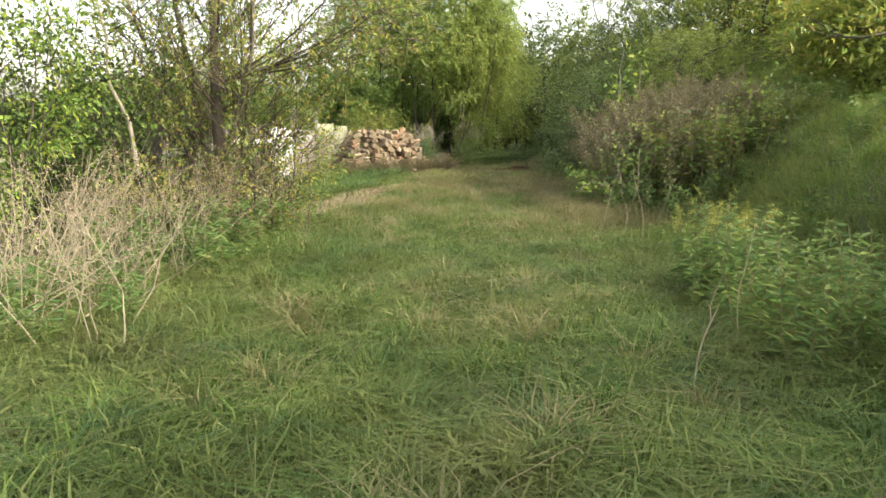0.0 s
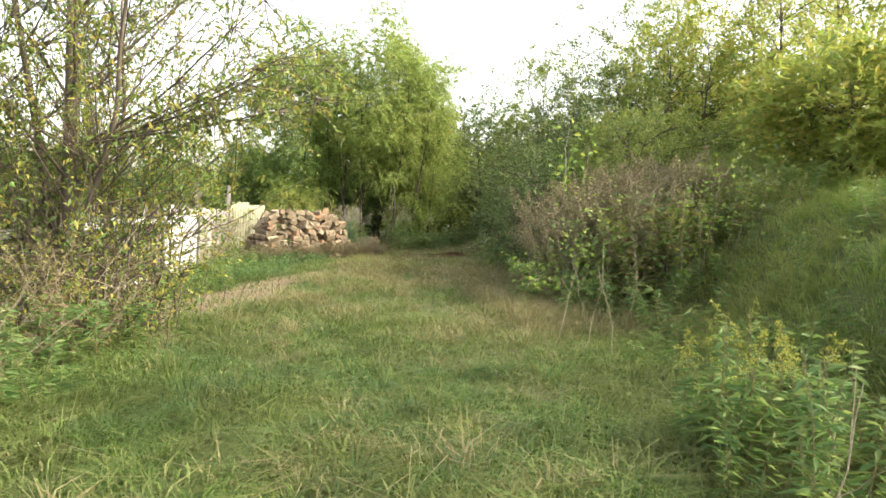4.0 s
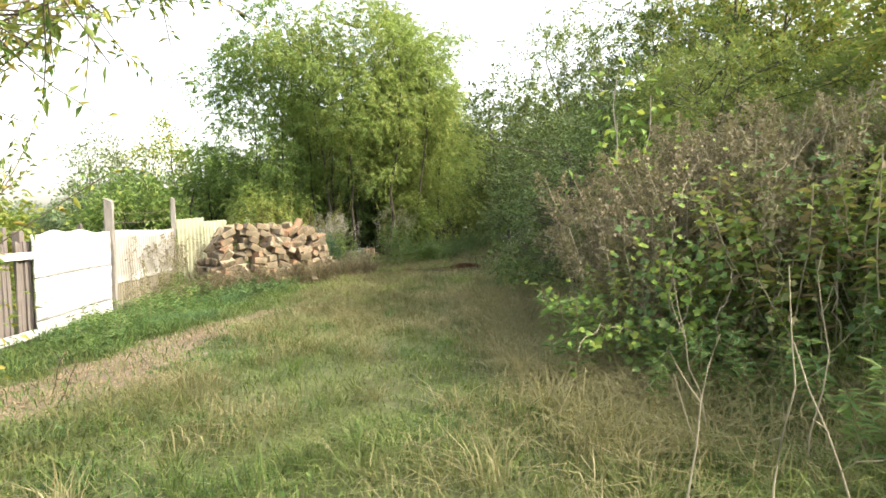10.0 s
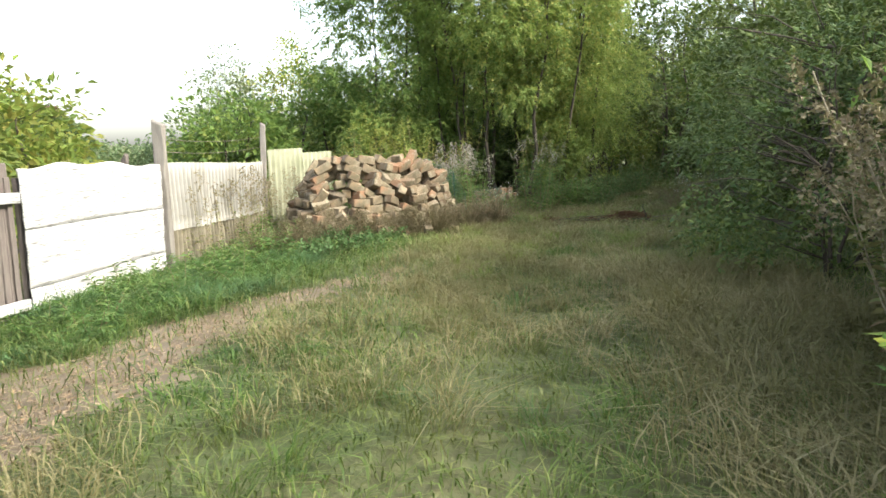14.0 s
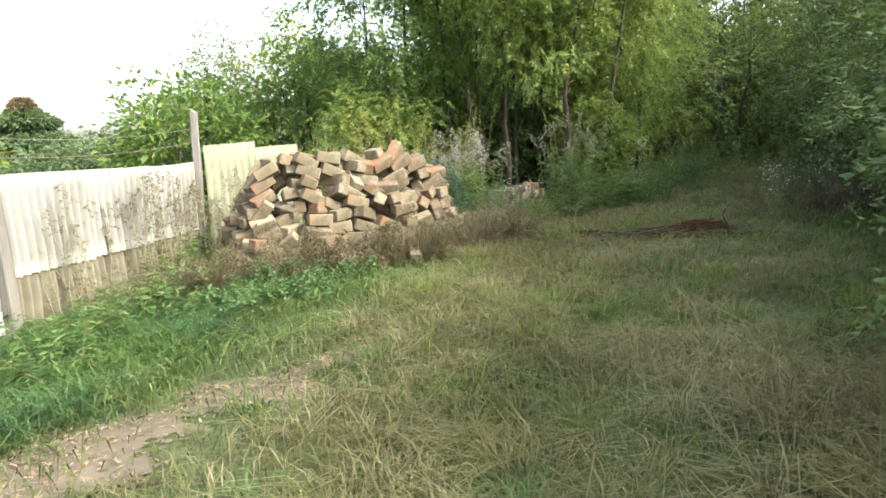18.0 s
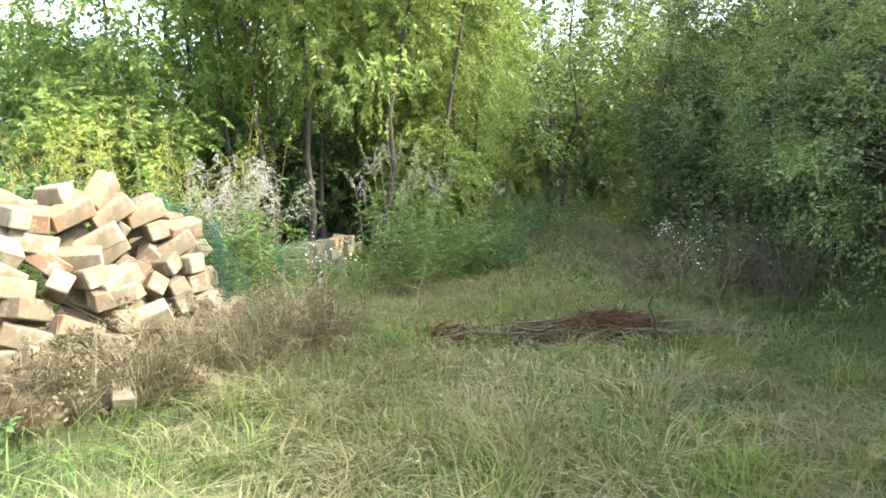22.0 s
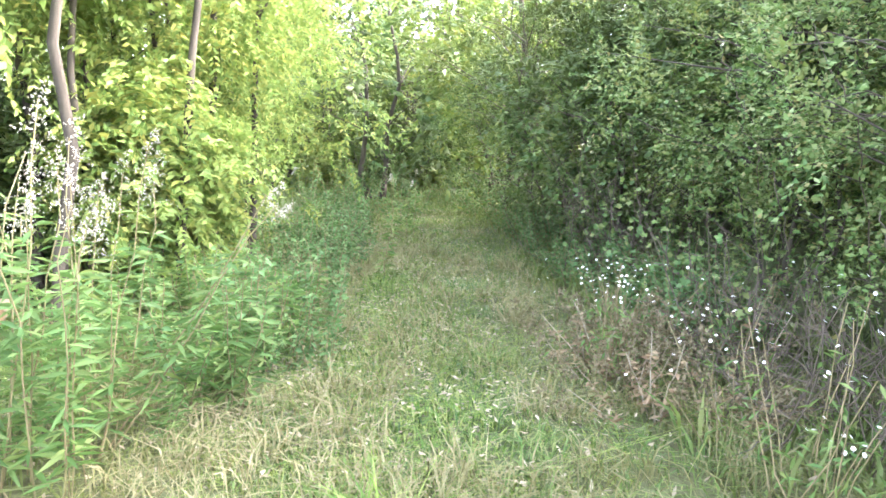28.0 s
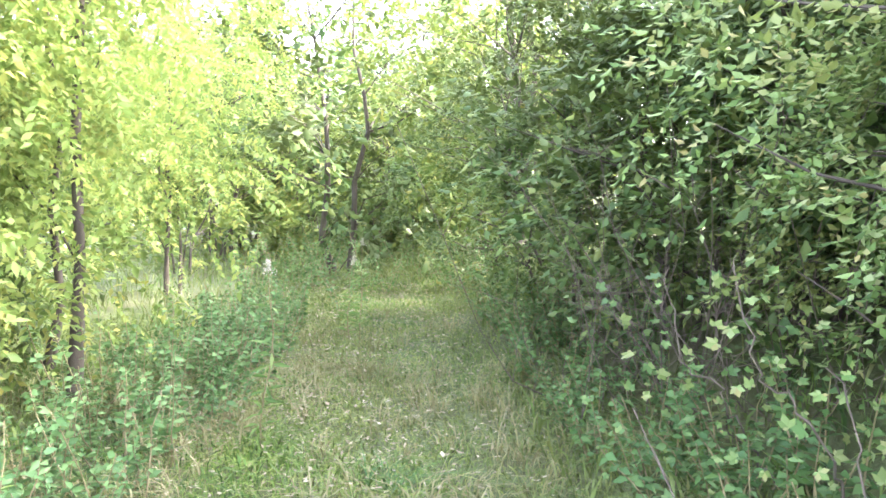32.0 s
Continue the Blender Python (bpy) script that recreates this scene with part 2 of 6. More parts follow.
# ---- mesh building ----
def mesh_of(name, verts, faces, mats, mat_index=None, smooth=False):
    """One mesh from an array of places and arrays of faces with 3 or 4 corners each."""
    me = bpy.data.meshes.new(name)
    verts = np.asarray(verts, np.float32)
    faces = [np.asarray(f, np.int32) for f in (faces if isinstance(faces, list) else [faces]) if len(f)]
    loops = np.concatenate([f.ravel() for f in faces])
    sizes = np.concatenate([np.full(len(f), f.shape[1], np.int32) for f in faces])
    starts = np.concatenate([[0], np.cumsum(sizes)[:-1]]).astype(np.int32)
    me.vertices.add(len(verts))
    me.vertices.foreach_set("co", verts.ravel())
    me.loops.add(len(loops))
    me.loops.foreach_set("vertex_index", loops)
    me.polygons.add(len(sizes))
    me.polygons.foreach_set("loop_start", starts)
    if smooth:
        me.polygons.foreach_set("use_smooth", np.ones(len(sizes), bool))
    for m in (mats if isinstance(mats, (list, tuple)) else [mats]):
        me.materials.append(m)
    if mat_index is not None:
        me.polygons.foreach_set("material_index", np.asarray(mat_index, np.int32))
    me.update(calc_edges=True)
    return me


def thing(name, at=(0, 0, 0), rz=0, label="", category="", group="", kind=""):
    ob = new(name)
    ob.empty_display_size = 0.1
    ob.matrix_basis = pose(*at, 0, 0, rz)
    return tagged(ob, label, category, group, kind)


def part(name, me, parent, label=""):
    """Links a mesh (its coordinates relative to the thing) as one part under its thing."""
    if isinstance(me, bmesh.types.BMesh):
        raise TypeError
    ob = new(name, me)
    ob.parent = parent
    return tagged(ob, label) if label else ob


def unit(v):
    return v / (np.linalg.norm(v, axis=-1, keepdims=True) + 1e-9)


def kites(p, d, length, width, rng, fold=0.25, side=None, wide=0.45):
    """Leaves as folded kites: base p, way d, of given lengths and widths. Returns places and triangles."""
    n = len(p)
    d = unit(d)
    if side is None:
        side = unit(np.cross(d, rng.normal(size=(n, 3)) * [1, 1, 0.5] + [0, 0, 1.2]))
    up = np.cross(side, d)
    length, width = np.broadcast_to(length, n)[:, None], np.broadcast_to(width, n)[:, None]
    mid = p + d * length * wide
    droop = up * length * -0.12
    v = np.stack([p, mid + side * width * 0.5 + up * width * fold, p + d * length + droop, mid - side * width * 0.5 + up * width * fold], 1)
    k = np.arange(n)[:, None] * 4
    f = np.concatenate([k + [0, 2, 1], k + [0, 3, 2]])
    return v.reshape(-1, 3), f


def blades(p, h, w, lean, rng, flop=0.5):
    """Grass blades: root p, length h, width w, leaning way; a bent kite each."""
    n = len(p)
    a = rng.uniform(0, 2 * np.pi, n)
    side = np.stack([np.cos(a), np.sin(a), 0 * a], 1)
    way = lean + rng.normal(size=(n, 3)) * [0.75, 0.75, 0]
    way[:, 2] = 0
    h, w = h[:, None], np.broadcast_to(w, n)[:, None]
    bend = np.abs(rng.normal(flop, 0.3, n))[:, None]
    mid = p + np.array([0, 0, 1]) * h * 0.5 + way * h * 0.2
    tip = p + np.array([0, 0, 1]) * h * np.clip(1.0 - 0.45 * bend, 0.35, 1) + way * h * (0.5 + 0.6 * bend)
    v = np.stack([p, mid - side * w * 0.6, tip, mid + side * w * 0.6], 1)
    k = np.arange(n)[:, None] * 4
    return v.reshape(-1, 3), np.concatenate([k + [0, 3, 1], k + [1, 3, 2]])


def tube(points, radii, sides=6):
    """A bent, tapering tube through points."""
    points = np.asarray(points, float)
    m = len(points)
    t = unit(np.gradient(points, axis=0))
    ref = np.array([0.31, 0.17, 0.93]) if abs(t[0][2]) < 0.9 else np.array([1.0, 0.1, 0.0])
    u = unit(np.cross(t, ref))
    w = np.cross(t, u)
    a = np.linspace(0, 2 * np.pi, sides, endpoint=False)
    ring = np.cos(a)[None, :, None] * u[:, None] + np.sin(a)[None, :, None] * w[:, None]
    v = points[:, None] + ring * np.asarray(radii, float)[:, None, None]
    i, k = np.meshgrid(np.arange(m - 1), np.arange(sides), indexing="ij")
    k2 = (k + 1) % sides
    f = np.stack([i * sides + k, i * sides + k2, (i + 1) * sides + k2, (i + 1) * sides + k], -1).reshape(-1, 4)
    return v.reshape(-1, 3), f


def merged(pieces):
    """Joins (places, faces) pairs whose faces have equal corner counts."""
    vs, fs, n = [], [], 0
    for v, f in pieces:
        vs.append(v)
        fs.append(np.asarray(f) + n)
        n += len(v)
    return np.concatenate(vs), np.concatenate(fs)


def curve(a, b, rng, n=6, wob=0.08, sag=0.0):
    t = np.linspace(0, 1, n)[:, None]
    a, b = np.asarray(a, float), np.asarray(b, float)
    size = np.linalg.norm(b - a)
    w = np.cumsum(rng.normal(size=(n, 3)), 0) * wob * size / n ** 0.5
    w -= w[0] + (w[-1] - w[0]) * t
    return a + (b - a) * t + w + np.array([0, 0, 1]) * (t * (1 - t) * sag * size * 4)


# ---- lie of the land ----
def smooth(x, a, b):
    t = np.clip((x - a) / (b - a), 0, 1)
    return t * t * (3 - 2 * t)


def toe(y):
    return np.interp(y, [-30, 0, 5, 8, 11, 13, 15, 17, 22, 26, 30, 40, 60], [2.2, 2.2, 2.9, 3.4, 3.9, 3.5, 3.2, 3.1, 3.9, 4.7, 5.6, 8.5, 15])


def land(x, y):
    x, y = np.asarray(x, float), np.asarray(y, float)
    e = toe(y)
    rise = np.interp(y, [-30, 8, 14, 20, 24, 30], [1.7, 1.8, 1.5, 0.9, 0.7, 0.8])
    h = rise * smooth(x, e, e + 2.5) + np.maximum(x - e - 2.5, 0) * 0.17 * (1 - smooth(x, 20, 90))
    h += -0.22 * smooth(-x, 1.2, 3.6) - 6.0 * smooth(-x, 9, 60)
    h += 0.85 * np.exp(-((x - 6.0) / 1.5) ** 2 - ((y - 14.2) / 1.9) ** 2)
    near = (1 - smooth(np.hypot(x, y - 15), 40, 90))
    h += near * (0.035 * np.sin(1.7 * x + 0.6 * y) * np.sin(0.9 * y - 0.5 * x) + 0.02 * np.sin(4.1 * x + 1.3) * np.sin(3.3 * y))
    r = np.hypot(x, y - 15)
    ang = np.arctan2(x, y - 15)
    h += smooth(r, 150, 520) * (24 + 9 * np.sin(ang * 5 + 1) + 5 * np.sin(ang * 13))
    return h


def line_of(lo, hi, n, mid, near):
    """Grid lines, dense between -near and near about mid."""
    core = np.arange(mid - near, mid + near, 0.3)
    a = mid + near + np.geomspace(0.3, hi - mid - near, n)
    c = mid - near - np.geomspace(0.3, mid - near - lo, n)[::-1]
    return np.concatenate([c, core, a])


gx, gy = line_of(-1500, 1500, 42, 0, 11), line_of(-1500, 1800, 42, 17, 22)
X, Y = np.meshgrid(gx, gy)
V = np.stack([X, Y, land(X, Y)], -1).reshape(-1, 3)
w = len(gx)
i, j = np.meshgrid(np.arange(len(gy) - 1), np.arange(w - 1), indexing="ij")
F = np.stack([i * w + j, i * w + j + 1, (i + 1) * w + j + 1, (i + 1) * w + j], -1).reshape(-1, 4)
tagged(new("ground", mesh_of("ground", V, F, M_TURF, smooth=True)), "grassy ground with bare soil, a bank and far hills", "ground", kind="structure")


# ---- plants ----
def frond_leaflets(base, way, length, rng, pairs=6, size=0.05):
    """Feathery leaves: leaflets in pairs along each stalk."""
    n = len(base)
    way = unit(way)
    side = unit(np.cross(way, rng.normal(size=(n, 3)) * 0.5 + [0, 0, 1]))
    ps, ds = [], []
    for k in range(pairs):
        t = (0.25 + 0.75 * k / pairs)
        at = base + way * (length * t)[:, None] + np.array([0, 0, -1]) * (length * t * t * 0.35)[:, None]
        for s in (-1, 1):
            ps.append(at)
            ds.append(side * s + way * 0.45 + np.array([0, 0, -0.3]) + rng.normal(size=(n, 3)) * 0.2)
    p, d = np.concatenate(ps), np.concatenate(ds)
    ln = size * rng.uniform(0.8, 1.3, len(p))
    return kites(p, d, ln, ln * 0.5, rng, 0.1)


def sprays(c, out, per, reach, leaf, rng, wide=0.5, droop=0.25):
    """Leafy twigs that reach out of each clump: leaves in two rows along a drooping twig, faces turned to the light above and outside."""
    rows = 9
    tw = max(2, per // rows)
    n = len(c) * tw
    o, w = np.repeat(c, tw, 0), np.repeat(out, tw, 0)
    size = np.repeat(rng.uniform(0.6, 1.3, len(c)), tw)
    way = unit(w * 0.7 + unit(rng.normal(size=(n, 3))) * 0.9 + [0, 0, 0.15])
    base = o + unit(rng.normal(size=(n, 3))) * (rng.uniform(0, 1, n) * reach * 0.45 * size)[:, None]
    side = unit(np.cross(way, rng.normal(size=(n, 3)) * 0.4 + [0, 0, 1]))
    ln = reach * size * rng.uniform(0.7, 1.2, n)
    ps, ds, ns = [], [], []
    for k in range(rows):
        t = 0.15 + 0.85 * k / (rows - 1)
        ps.append(base + way * (ln * t)[:, None] + np.array([0, 0, -1]) * (ln * t * t * droop)[:, None])
        ds.append(side * (-1) ** k * (0.9 - 0.5 * t) + way * 0.55 + np.array([0, 0, -droop * 0.8]) + rng.normal(size=(n, 3)) * 0.22)
        ns.append(w * 0.45 + np.array([0, 0, 0.9]) + rng.normal(size=(n, 3)) * 0.4)
    p, d, q = np.concatenate(ps), unit(np.concatenate(ds)), np.concatenate(ns)
    ll = leaf * rng.uniform(0.6, 1.3, len(p))
    return kites(p, d, ll, ll * wide, rng, 0.12, side=unit(np.cross(q, d)))


def clump_points(rng, n, cx, rad, low, top, lumpy=0.35, shell=0.55):
    """Centres of leaf clumps in an uneven egg-shaped crown between the heights low and top."""
    d = unit(rng.normal(size=(n, 3)))
    r = rng.uniform(shell, 1.0, n) ** 0.6
    ph = rng.uniform(0, 6.28, 4)
    az = np.arctan2(d[:, 1], d[:, 0])
    r = r * (1 + lumpy * 0.5 * (np.sin(az * 3 + ph[0]) * np.sin(d[:, 2] * 4 + ph[1]) + np.sin(az * 5 + ph[2]) * 0.6))
    c = np.empty((n, 3))
    c[:, :2] = np.asarray(cx)[:2] + d[:, :2] * (r * rad)[:, None]
    c[:, 2] = (low + top) / 2 + d[:, 2] * r * (top - low) / 2
    return c


def tree(name, at, height, rad, low, mat, label, seed, stems=1, clumps=110, per=40, leaf=0.09, kind="kite", bark=None, group="",
         spread=0.4, girth=0.07, clump_r=0.45, category="tree", droop=0.25, lumpy=0.4, shell=0.45, leaf_wide=0.5, twigs=True, rad_y=None, feet=None, frond=(0.18, 0.3)):
    rng = np.random.default_rng(seed)
    bark = bark or M_BARK
    z0 = float(land(at[0], at[1]))
    t = thing(name, (at[0], at[1], z0 - 0.03), 0, label, category, group)
    tips = []
    for s in range(stems):
        a = 6.28 * s / stems + rng.uniform(0, 1)
        foot = np.array([math.cos(a), math.sin(a), 0]) * (0.0 if stems == 1 else rng.uniform(0.1, 0.35 * spread + 0.1))
        top = np.array([math.cos(a) * rad * spread * rng.uniform(0.5, 1), math.sin(a) * rad * spread * rng.uniform(0.5, 1), height * rng.uniform(0.72, 0.92)])
        if feet:
            foot = np.array([*feet[s], 0.0])
            top = foot * [1.35, 1.35, 0] + [rng.normal() * 0.25, rng.normal() * 0.25, height * rng.uniform(0.7, 0.92)]
        pts = curve(foot, top, rng, 9, 0.07 if not feet else 0.03)
        g = girth * rng.uniform(0.7, 1.1)
        part("trunk", mesh_of("trunk", *tube(pts, np.linspace(g, g * 0.18, 9) * np.r_[1.35, np.ones(8)], 7), bark, smooth=True), t)
        tips.append(pts)
    c = clump_points(rng, clumps, (0, 0), rad, low, height, lumpy, shell)
    if rad_y:
        c[:, 1] *= rad_y / rad
    c = c[c[:, 2] > 0.1]
    stempts = np.concatenate(tips)
    if twigs:
        tw = []
        for k, q in enumerate(c[:: 1 if len(c) < 75 else 3]):
            cand = stempts[stempts[:, 2] < max(q[2] * 0.92, 0.3)]
            if not len(cand):
                cand = stempts[:1]
            s0 = cand[np.argmin(np.linalg.norm((cand - q) * [1, 1, 0.6], axis=1))]
            r0 = 0.006 + 0.006 * np.linalg.norm(q - s0)
            piece = tube(curve(s0, q, rng, 4, 0.1, 0.06), np.linspace(r0, 0.003, 4), 3)
            if k < 6:
                part("limb", mesh_of("limb", *piece, bark, smooth=True), t)
            else:
                tw.append(piece)
        tagged(part("twig_mass", mesh_of("twig_mass", *merged(tw), bark, smooth=True), t), kind="stuff")
    m = len(c) * per
    o = np.repeat(c, per, 0)
    off = unit(rng.normal(size=(m, 3))) * (rng.uniform(0, 1, m) ** 0.5)[:, None] * clump_r * np.repeat(rng.uniform(0.6, 1.25, len(c)), per)[:, None] * [1, 1, 0.75]
    p = o + off
    d = unit(off) * 0.7 + unit(p - [0, 0, (low + height) / 2]) * 0.5 + rng.normal(size=(m, 3)) * 0.5 + [0, 0, -droop]
    if kind == "frond":
        n = m // 6
        pick = rng.permutation(m)[:n]
        v, f = frond_leaflets(p[pick], d[pick], rng.uniform(*frond, n), rng, 6, leaf)
    elif kind == "spray":
        mid = np.array([0, 0, low + (height - low) * 0.4])
        v, f = sprays(c, unit(c - mid), per, clump_r, leaf, rng, leaf_wide, droop)
    else:
        ln = leaf * rng.uniform(0.6, 1.3, m)
        v, f = kites(p, d, ln, ln * leaf_wide, rng)
    keep = v[:, 2].reshape(-1, 4).min(1) > 0.02 if len(v) % 4 == 0 else None
    if keep is not None and not keep.all():
        v4 = v.reshape(-1, 4, 3)[keep]
        k = np.arange(len(v4))[:, None] * 4
        v, f = v4.reshape(-1, 3), np.concatenate([k + [0, 2, 1], k + [0, 3, 2]])
    part("crown", mesh_of("crown", v, f, mat), t)
    return t

# ---- trees and shrubs: the locust grove behind the brick pile ----
GROVE = [  # place, height, crown radius, underside, stems
    (-0.2, 28.6, 8.3, 2.7, 2.4, 12), (-2.9, 28.8, 7.6, 2.1, 1.1, 4), (1.3, 30.4, 7.8, 1.8, 1.0, 7),
    (-5.0, 31.5, 4.2, 1.4, 0.6, 2), (-1.8, 31.8, 8.4, 2.5, 1.5, 3), (1.0, 33.4, 6.8, 1.7, 0.7, 2), (2.6, 36.5, 6.5, 1.8, 1.0, 2)]
FEET = {0: [(-1.25, -0.3), (-1.0, 0.1), (-0.85, -0.5), (-1.1, 0.5), (-0.35, -0.4), (-0.2, 0.4), (0.7, -0.5), (0.85, 0.3), (-0.6, 0.9), (0.3, 0.9), (1.5, 0.0), (-1.6, 0.4)],
        1: [(-0.6, -0.3), (0.1, 0.1), (0.5, -0.4), (0.9, 0.5)], 2: [(-0.6, -0.5), (-0.1, 0.2), (0.4, -0.3), (0.1, 0.7), (-0.5, 0.5), (0.8, 0.3), (0.5, 0.9)]}
for k, (x, y, h, r, low, st) in enumerate(GROVE):
    tree("locust_tree", (x, y), h, r, low, M_LOCUST if k in (0, 2, 5, 6) else M_LOCUST_D, "young locust tree with feathery yellow-green leaves and several dark stems",
         40 + k, st, (240, 170, 240)[k] if k < 3 else 120, (135, 135, 200)[k] if k < 3 else 140, (0.085, 0.085, 0.066)[k] if k < 3 else 0.07, "frond", M_BARK, "locust grove", 0.5, 0.05 if k < 3 else 0.035, 0.62, feet=FEET.get(k), frond=(0.24, 0.4))

for k, (x, y, h, r) in enumerate([(-2.9, 26.9, 2.6, 0.8), (1.15, 29.0, 1.9, 0.55)]):
    tree("locust_sapling", (x, y), h, r, 0.35, M_LOCUST, "low locust sapling with feathery leaves at the edge of the grove", 60 + k, 3, 90, 110, 0.075, "frond", M_BARK, "locust saplings", 0.5, 0.018, 0.4, frond=(0.22, 0.36))

# bank woods
WOODS = [(7.5, 35, 9.6, 2.6, 0.6), (10.0, 29.5, 9.2, 2.7, 0.8), (12.2, 24.5, 9.4, 2.8, 0.8), (11.0, 19.5, 7.2, 2.4, 0.7),
         (14.0, 18.5, 7.0, 2.4, 0.8), (13.5, 13.0, 5.2, 2.0, 0.7), (10.5, 9.5, 4.0, 1.5, 0.5), (16.0, 26.0, 8.5, 2.6, 1.0), (9.4, 23.6, 6.5, 2.3, 0.6), (8.8, 21.6, 6.2, 2.1, 0.7),
         # the three at y -2 to 1 are unseen, added to shade the first grass
         (17, 4, 6.0, 2.2, 0.7), (18, -4, 6.5, 2.4, 0.7), (19, -12, 6.5, 2.5, 0.7), (17, 10, 7, 2.6, 0.7), (6.6, 0.6, 4.6, 1.9, 0.3), (7.6, -1.8, 5.2, 2.0, 0.3), (5.6, -1.2, 3.6, 1.5, 0.2), (7.9, 13.4, 2.4, 1.2, 0.3), (8.9, 15.6, 3.0, 1.5, 0.3)]
for k, (x, y, h, r, low) in enumerate(WOODS):
    tree("bank_tree", (x, y), h, r, low, M_MID if k in (0, 1) else M_BANK, "bushy tree on the bank with autumn yellow-green leaves", 80 + k, 2, (240 if k < 3 else 190) if y > 8 else 130 if x < 8 else 60, 58, 0.13, "spray", group="trees on the bank", clump_r=0.6, girth=0.09)

# undergrowth below and behind the grove and at the end of the track
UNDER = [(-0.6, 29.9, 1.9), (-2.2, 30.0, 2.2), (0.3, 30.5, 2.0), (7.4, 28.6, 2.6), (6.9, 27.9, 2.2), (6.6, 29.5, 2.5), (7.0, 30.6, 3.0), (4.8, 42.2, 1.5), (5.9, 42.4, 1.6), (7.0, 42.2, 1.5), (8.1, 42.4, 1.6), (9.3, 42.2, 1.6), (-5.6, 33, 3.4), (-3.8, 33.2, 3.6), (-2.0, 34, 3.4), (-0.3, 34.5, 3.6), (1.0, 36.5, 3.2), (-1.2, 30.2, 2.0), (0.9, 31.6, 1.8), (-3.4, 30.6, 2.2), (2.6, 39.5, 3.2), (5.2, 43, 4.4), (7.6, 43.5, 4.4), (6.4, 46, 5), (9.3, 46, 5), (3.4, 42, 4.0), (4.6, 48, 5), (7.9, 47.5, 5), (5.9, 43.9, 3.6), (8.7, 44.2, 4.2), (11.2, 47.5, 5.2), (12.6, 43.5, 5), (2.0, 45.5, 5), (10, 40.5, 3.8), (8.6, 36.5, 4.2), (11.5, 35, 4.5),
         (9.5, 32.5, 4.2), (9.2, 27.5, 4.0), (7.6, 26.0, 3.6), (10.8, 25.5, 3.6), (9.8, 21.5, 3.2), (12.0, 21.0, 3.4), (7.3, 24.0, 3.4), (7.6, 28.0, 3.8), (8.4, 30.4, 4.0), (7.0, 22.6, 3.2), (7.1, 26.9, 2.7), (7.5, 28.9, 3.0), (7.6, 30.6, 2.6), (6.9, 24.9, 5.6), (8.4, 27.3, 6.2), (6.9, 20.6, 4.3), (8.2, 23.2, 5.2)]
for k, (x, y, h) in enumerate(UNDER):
    # hollows below grove and hedge: their shade is put into the leaf colour (M_DARK)
    tree("undergrowth_bush", (x, y), h, h * 0.5, 0.1, M_DARK if k % 3 == 0 or (x > 6.2 and y < 32) or -3 < x < 1.2 and y < 31 else M_MID, "green undergrowth bush below the trees, leaf darkened in the shaded hollows", 210 + k, 3, 110 if y < 32 else 60, 54 if y < 32 else 27, 0.1 if y < 32 else 0.18, "spray", group="undergrowth", clump_r=0.5, girth=0.025, category="shrub")

for k, (x, y) in enumerate([(-6, 54), (-1, 53), (3.5, 52), (7, 54), (10.5, 52.5), (14, 51), (17.5, 48), (19, 43), (5, 57), (12.5, 57), (0.5, 49), (-4, 47), (18, 37)]):
    tree("far_tree", (x, y), 7.5, 3.0, 0.0, M_DARK if k % 3 else M_MID, "leafy tree in the wood behind the track", 260 + k, 2, 100, 19, 0.36, group="wood behind the track", clump_r=0.8)

# dark shrubs between the bank and the track
SHRUBS = [(3.75, 17.4, 2.8, 1.45, 0.1), (4.6, 20.0, 2.9, 1.5, 0.1), (5.6, 16.6, 2.4, 1.4, 0.1), (6.6, 19.0, 2.6, 1.6, 0.1), (7.5, 21.5, 3.2, 1.6, 0.2), (8.6, 17.5, 2.4, 1.5, 0.1)]
for k, (x, y, h, r, low) in enumerate(SHRUBS):
    tree("thorn_shrub", (x, y), h, r, low, M_DARK if k < 2 else M_MID, "dense dark green thorn shrub beside the track", 120 + k, 4, 230, 63, 0.062, "spray", group="thorn shrubs", clump_r=0.34, girth=0.025, category="shrub", shell=0.6)

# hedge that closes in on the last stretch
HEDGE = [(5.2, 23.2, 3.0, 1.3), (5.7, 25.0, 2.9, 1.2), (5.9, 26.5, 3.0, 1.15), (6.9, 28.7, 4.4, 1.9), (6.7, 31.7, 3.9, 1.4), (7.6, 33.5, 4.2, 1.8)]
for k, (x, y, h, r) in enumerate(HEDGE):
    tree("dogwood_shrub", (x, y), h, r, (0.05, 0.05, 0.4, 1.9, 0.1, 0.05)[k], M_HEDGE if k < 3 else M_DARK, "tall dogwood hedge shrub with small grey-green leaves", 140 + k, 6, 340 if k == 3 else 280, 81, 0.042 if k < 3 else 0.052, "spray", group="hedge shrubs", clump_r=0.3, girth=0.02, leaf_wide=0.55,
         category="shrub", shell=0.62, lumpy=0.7)
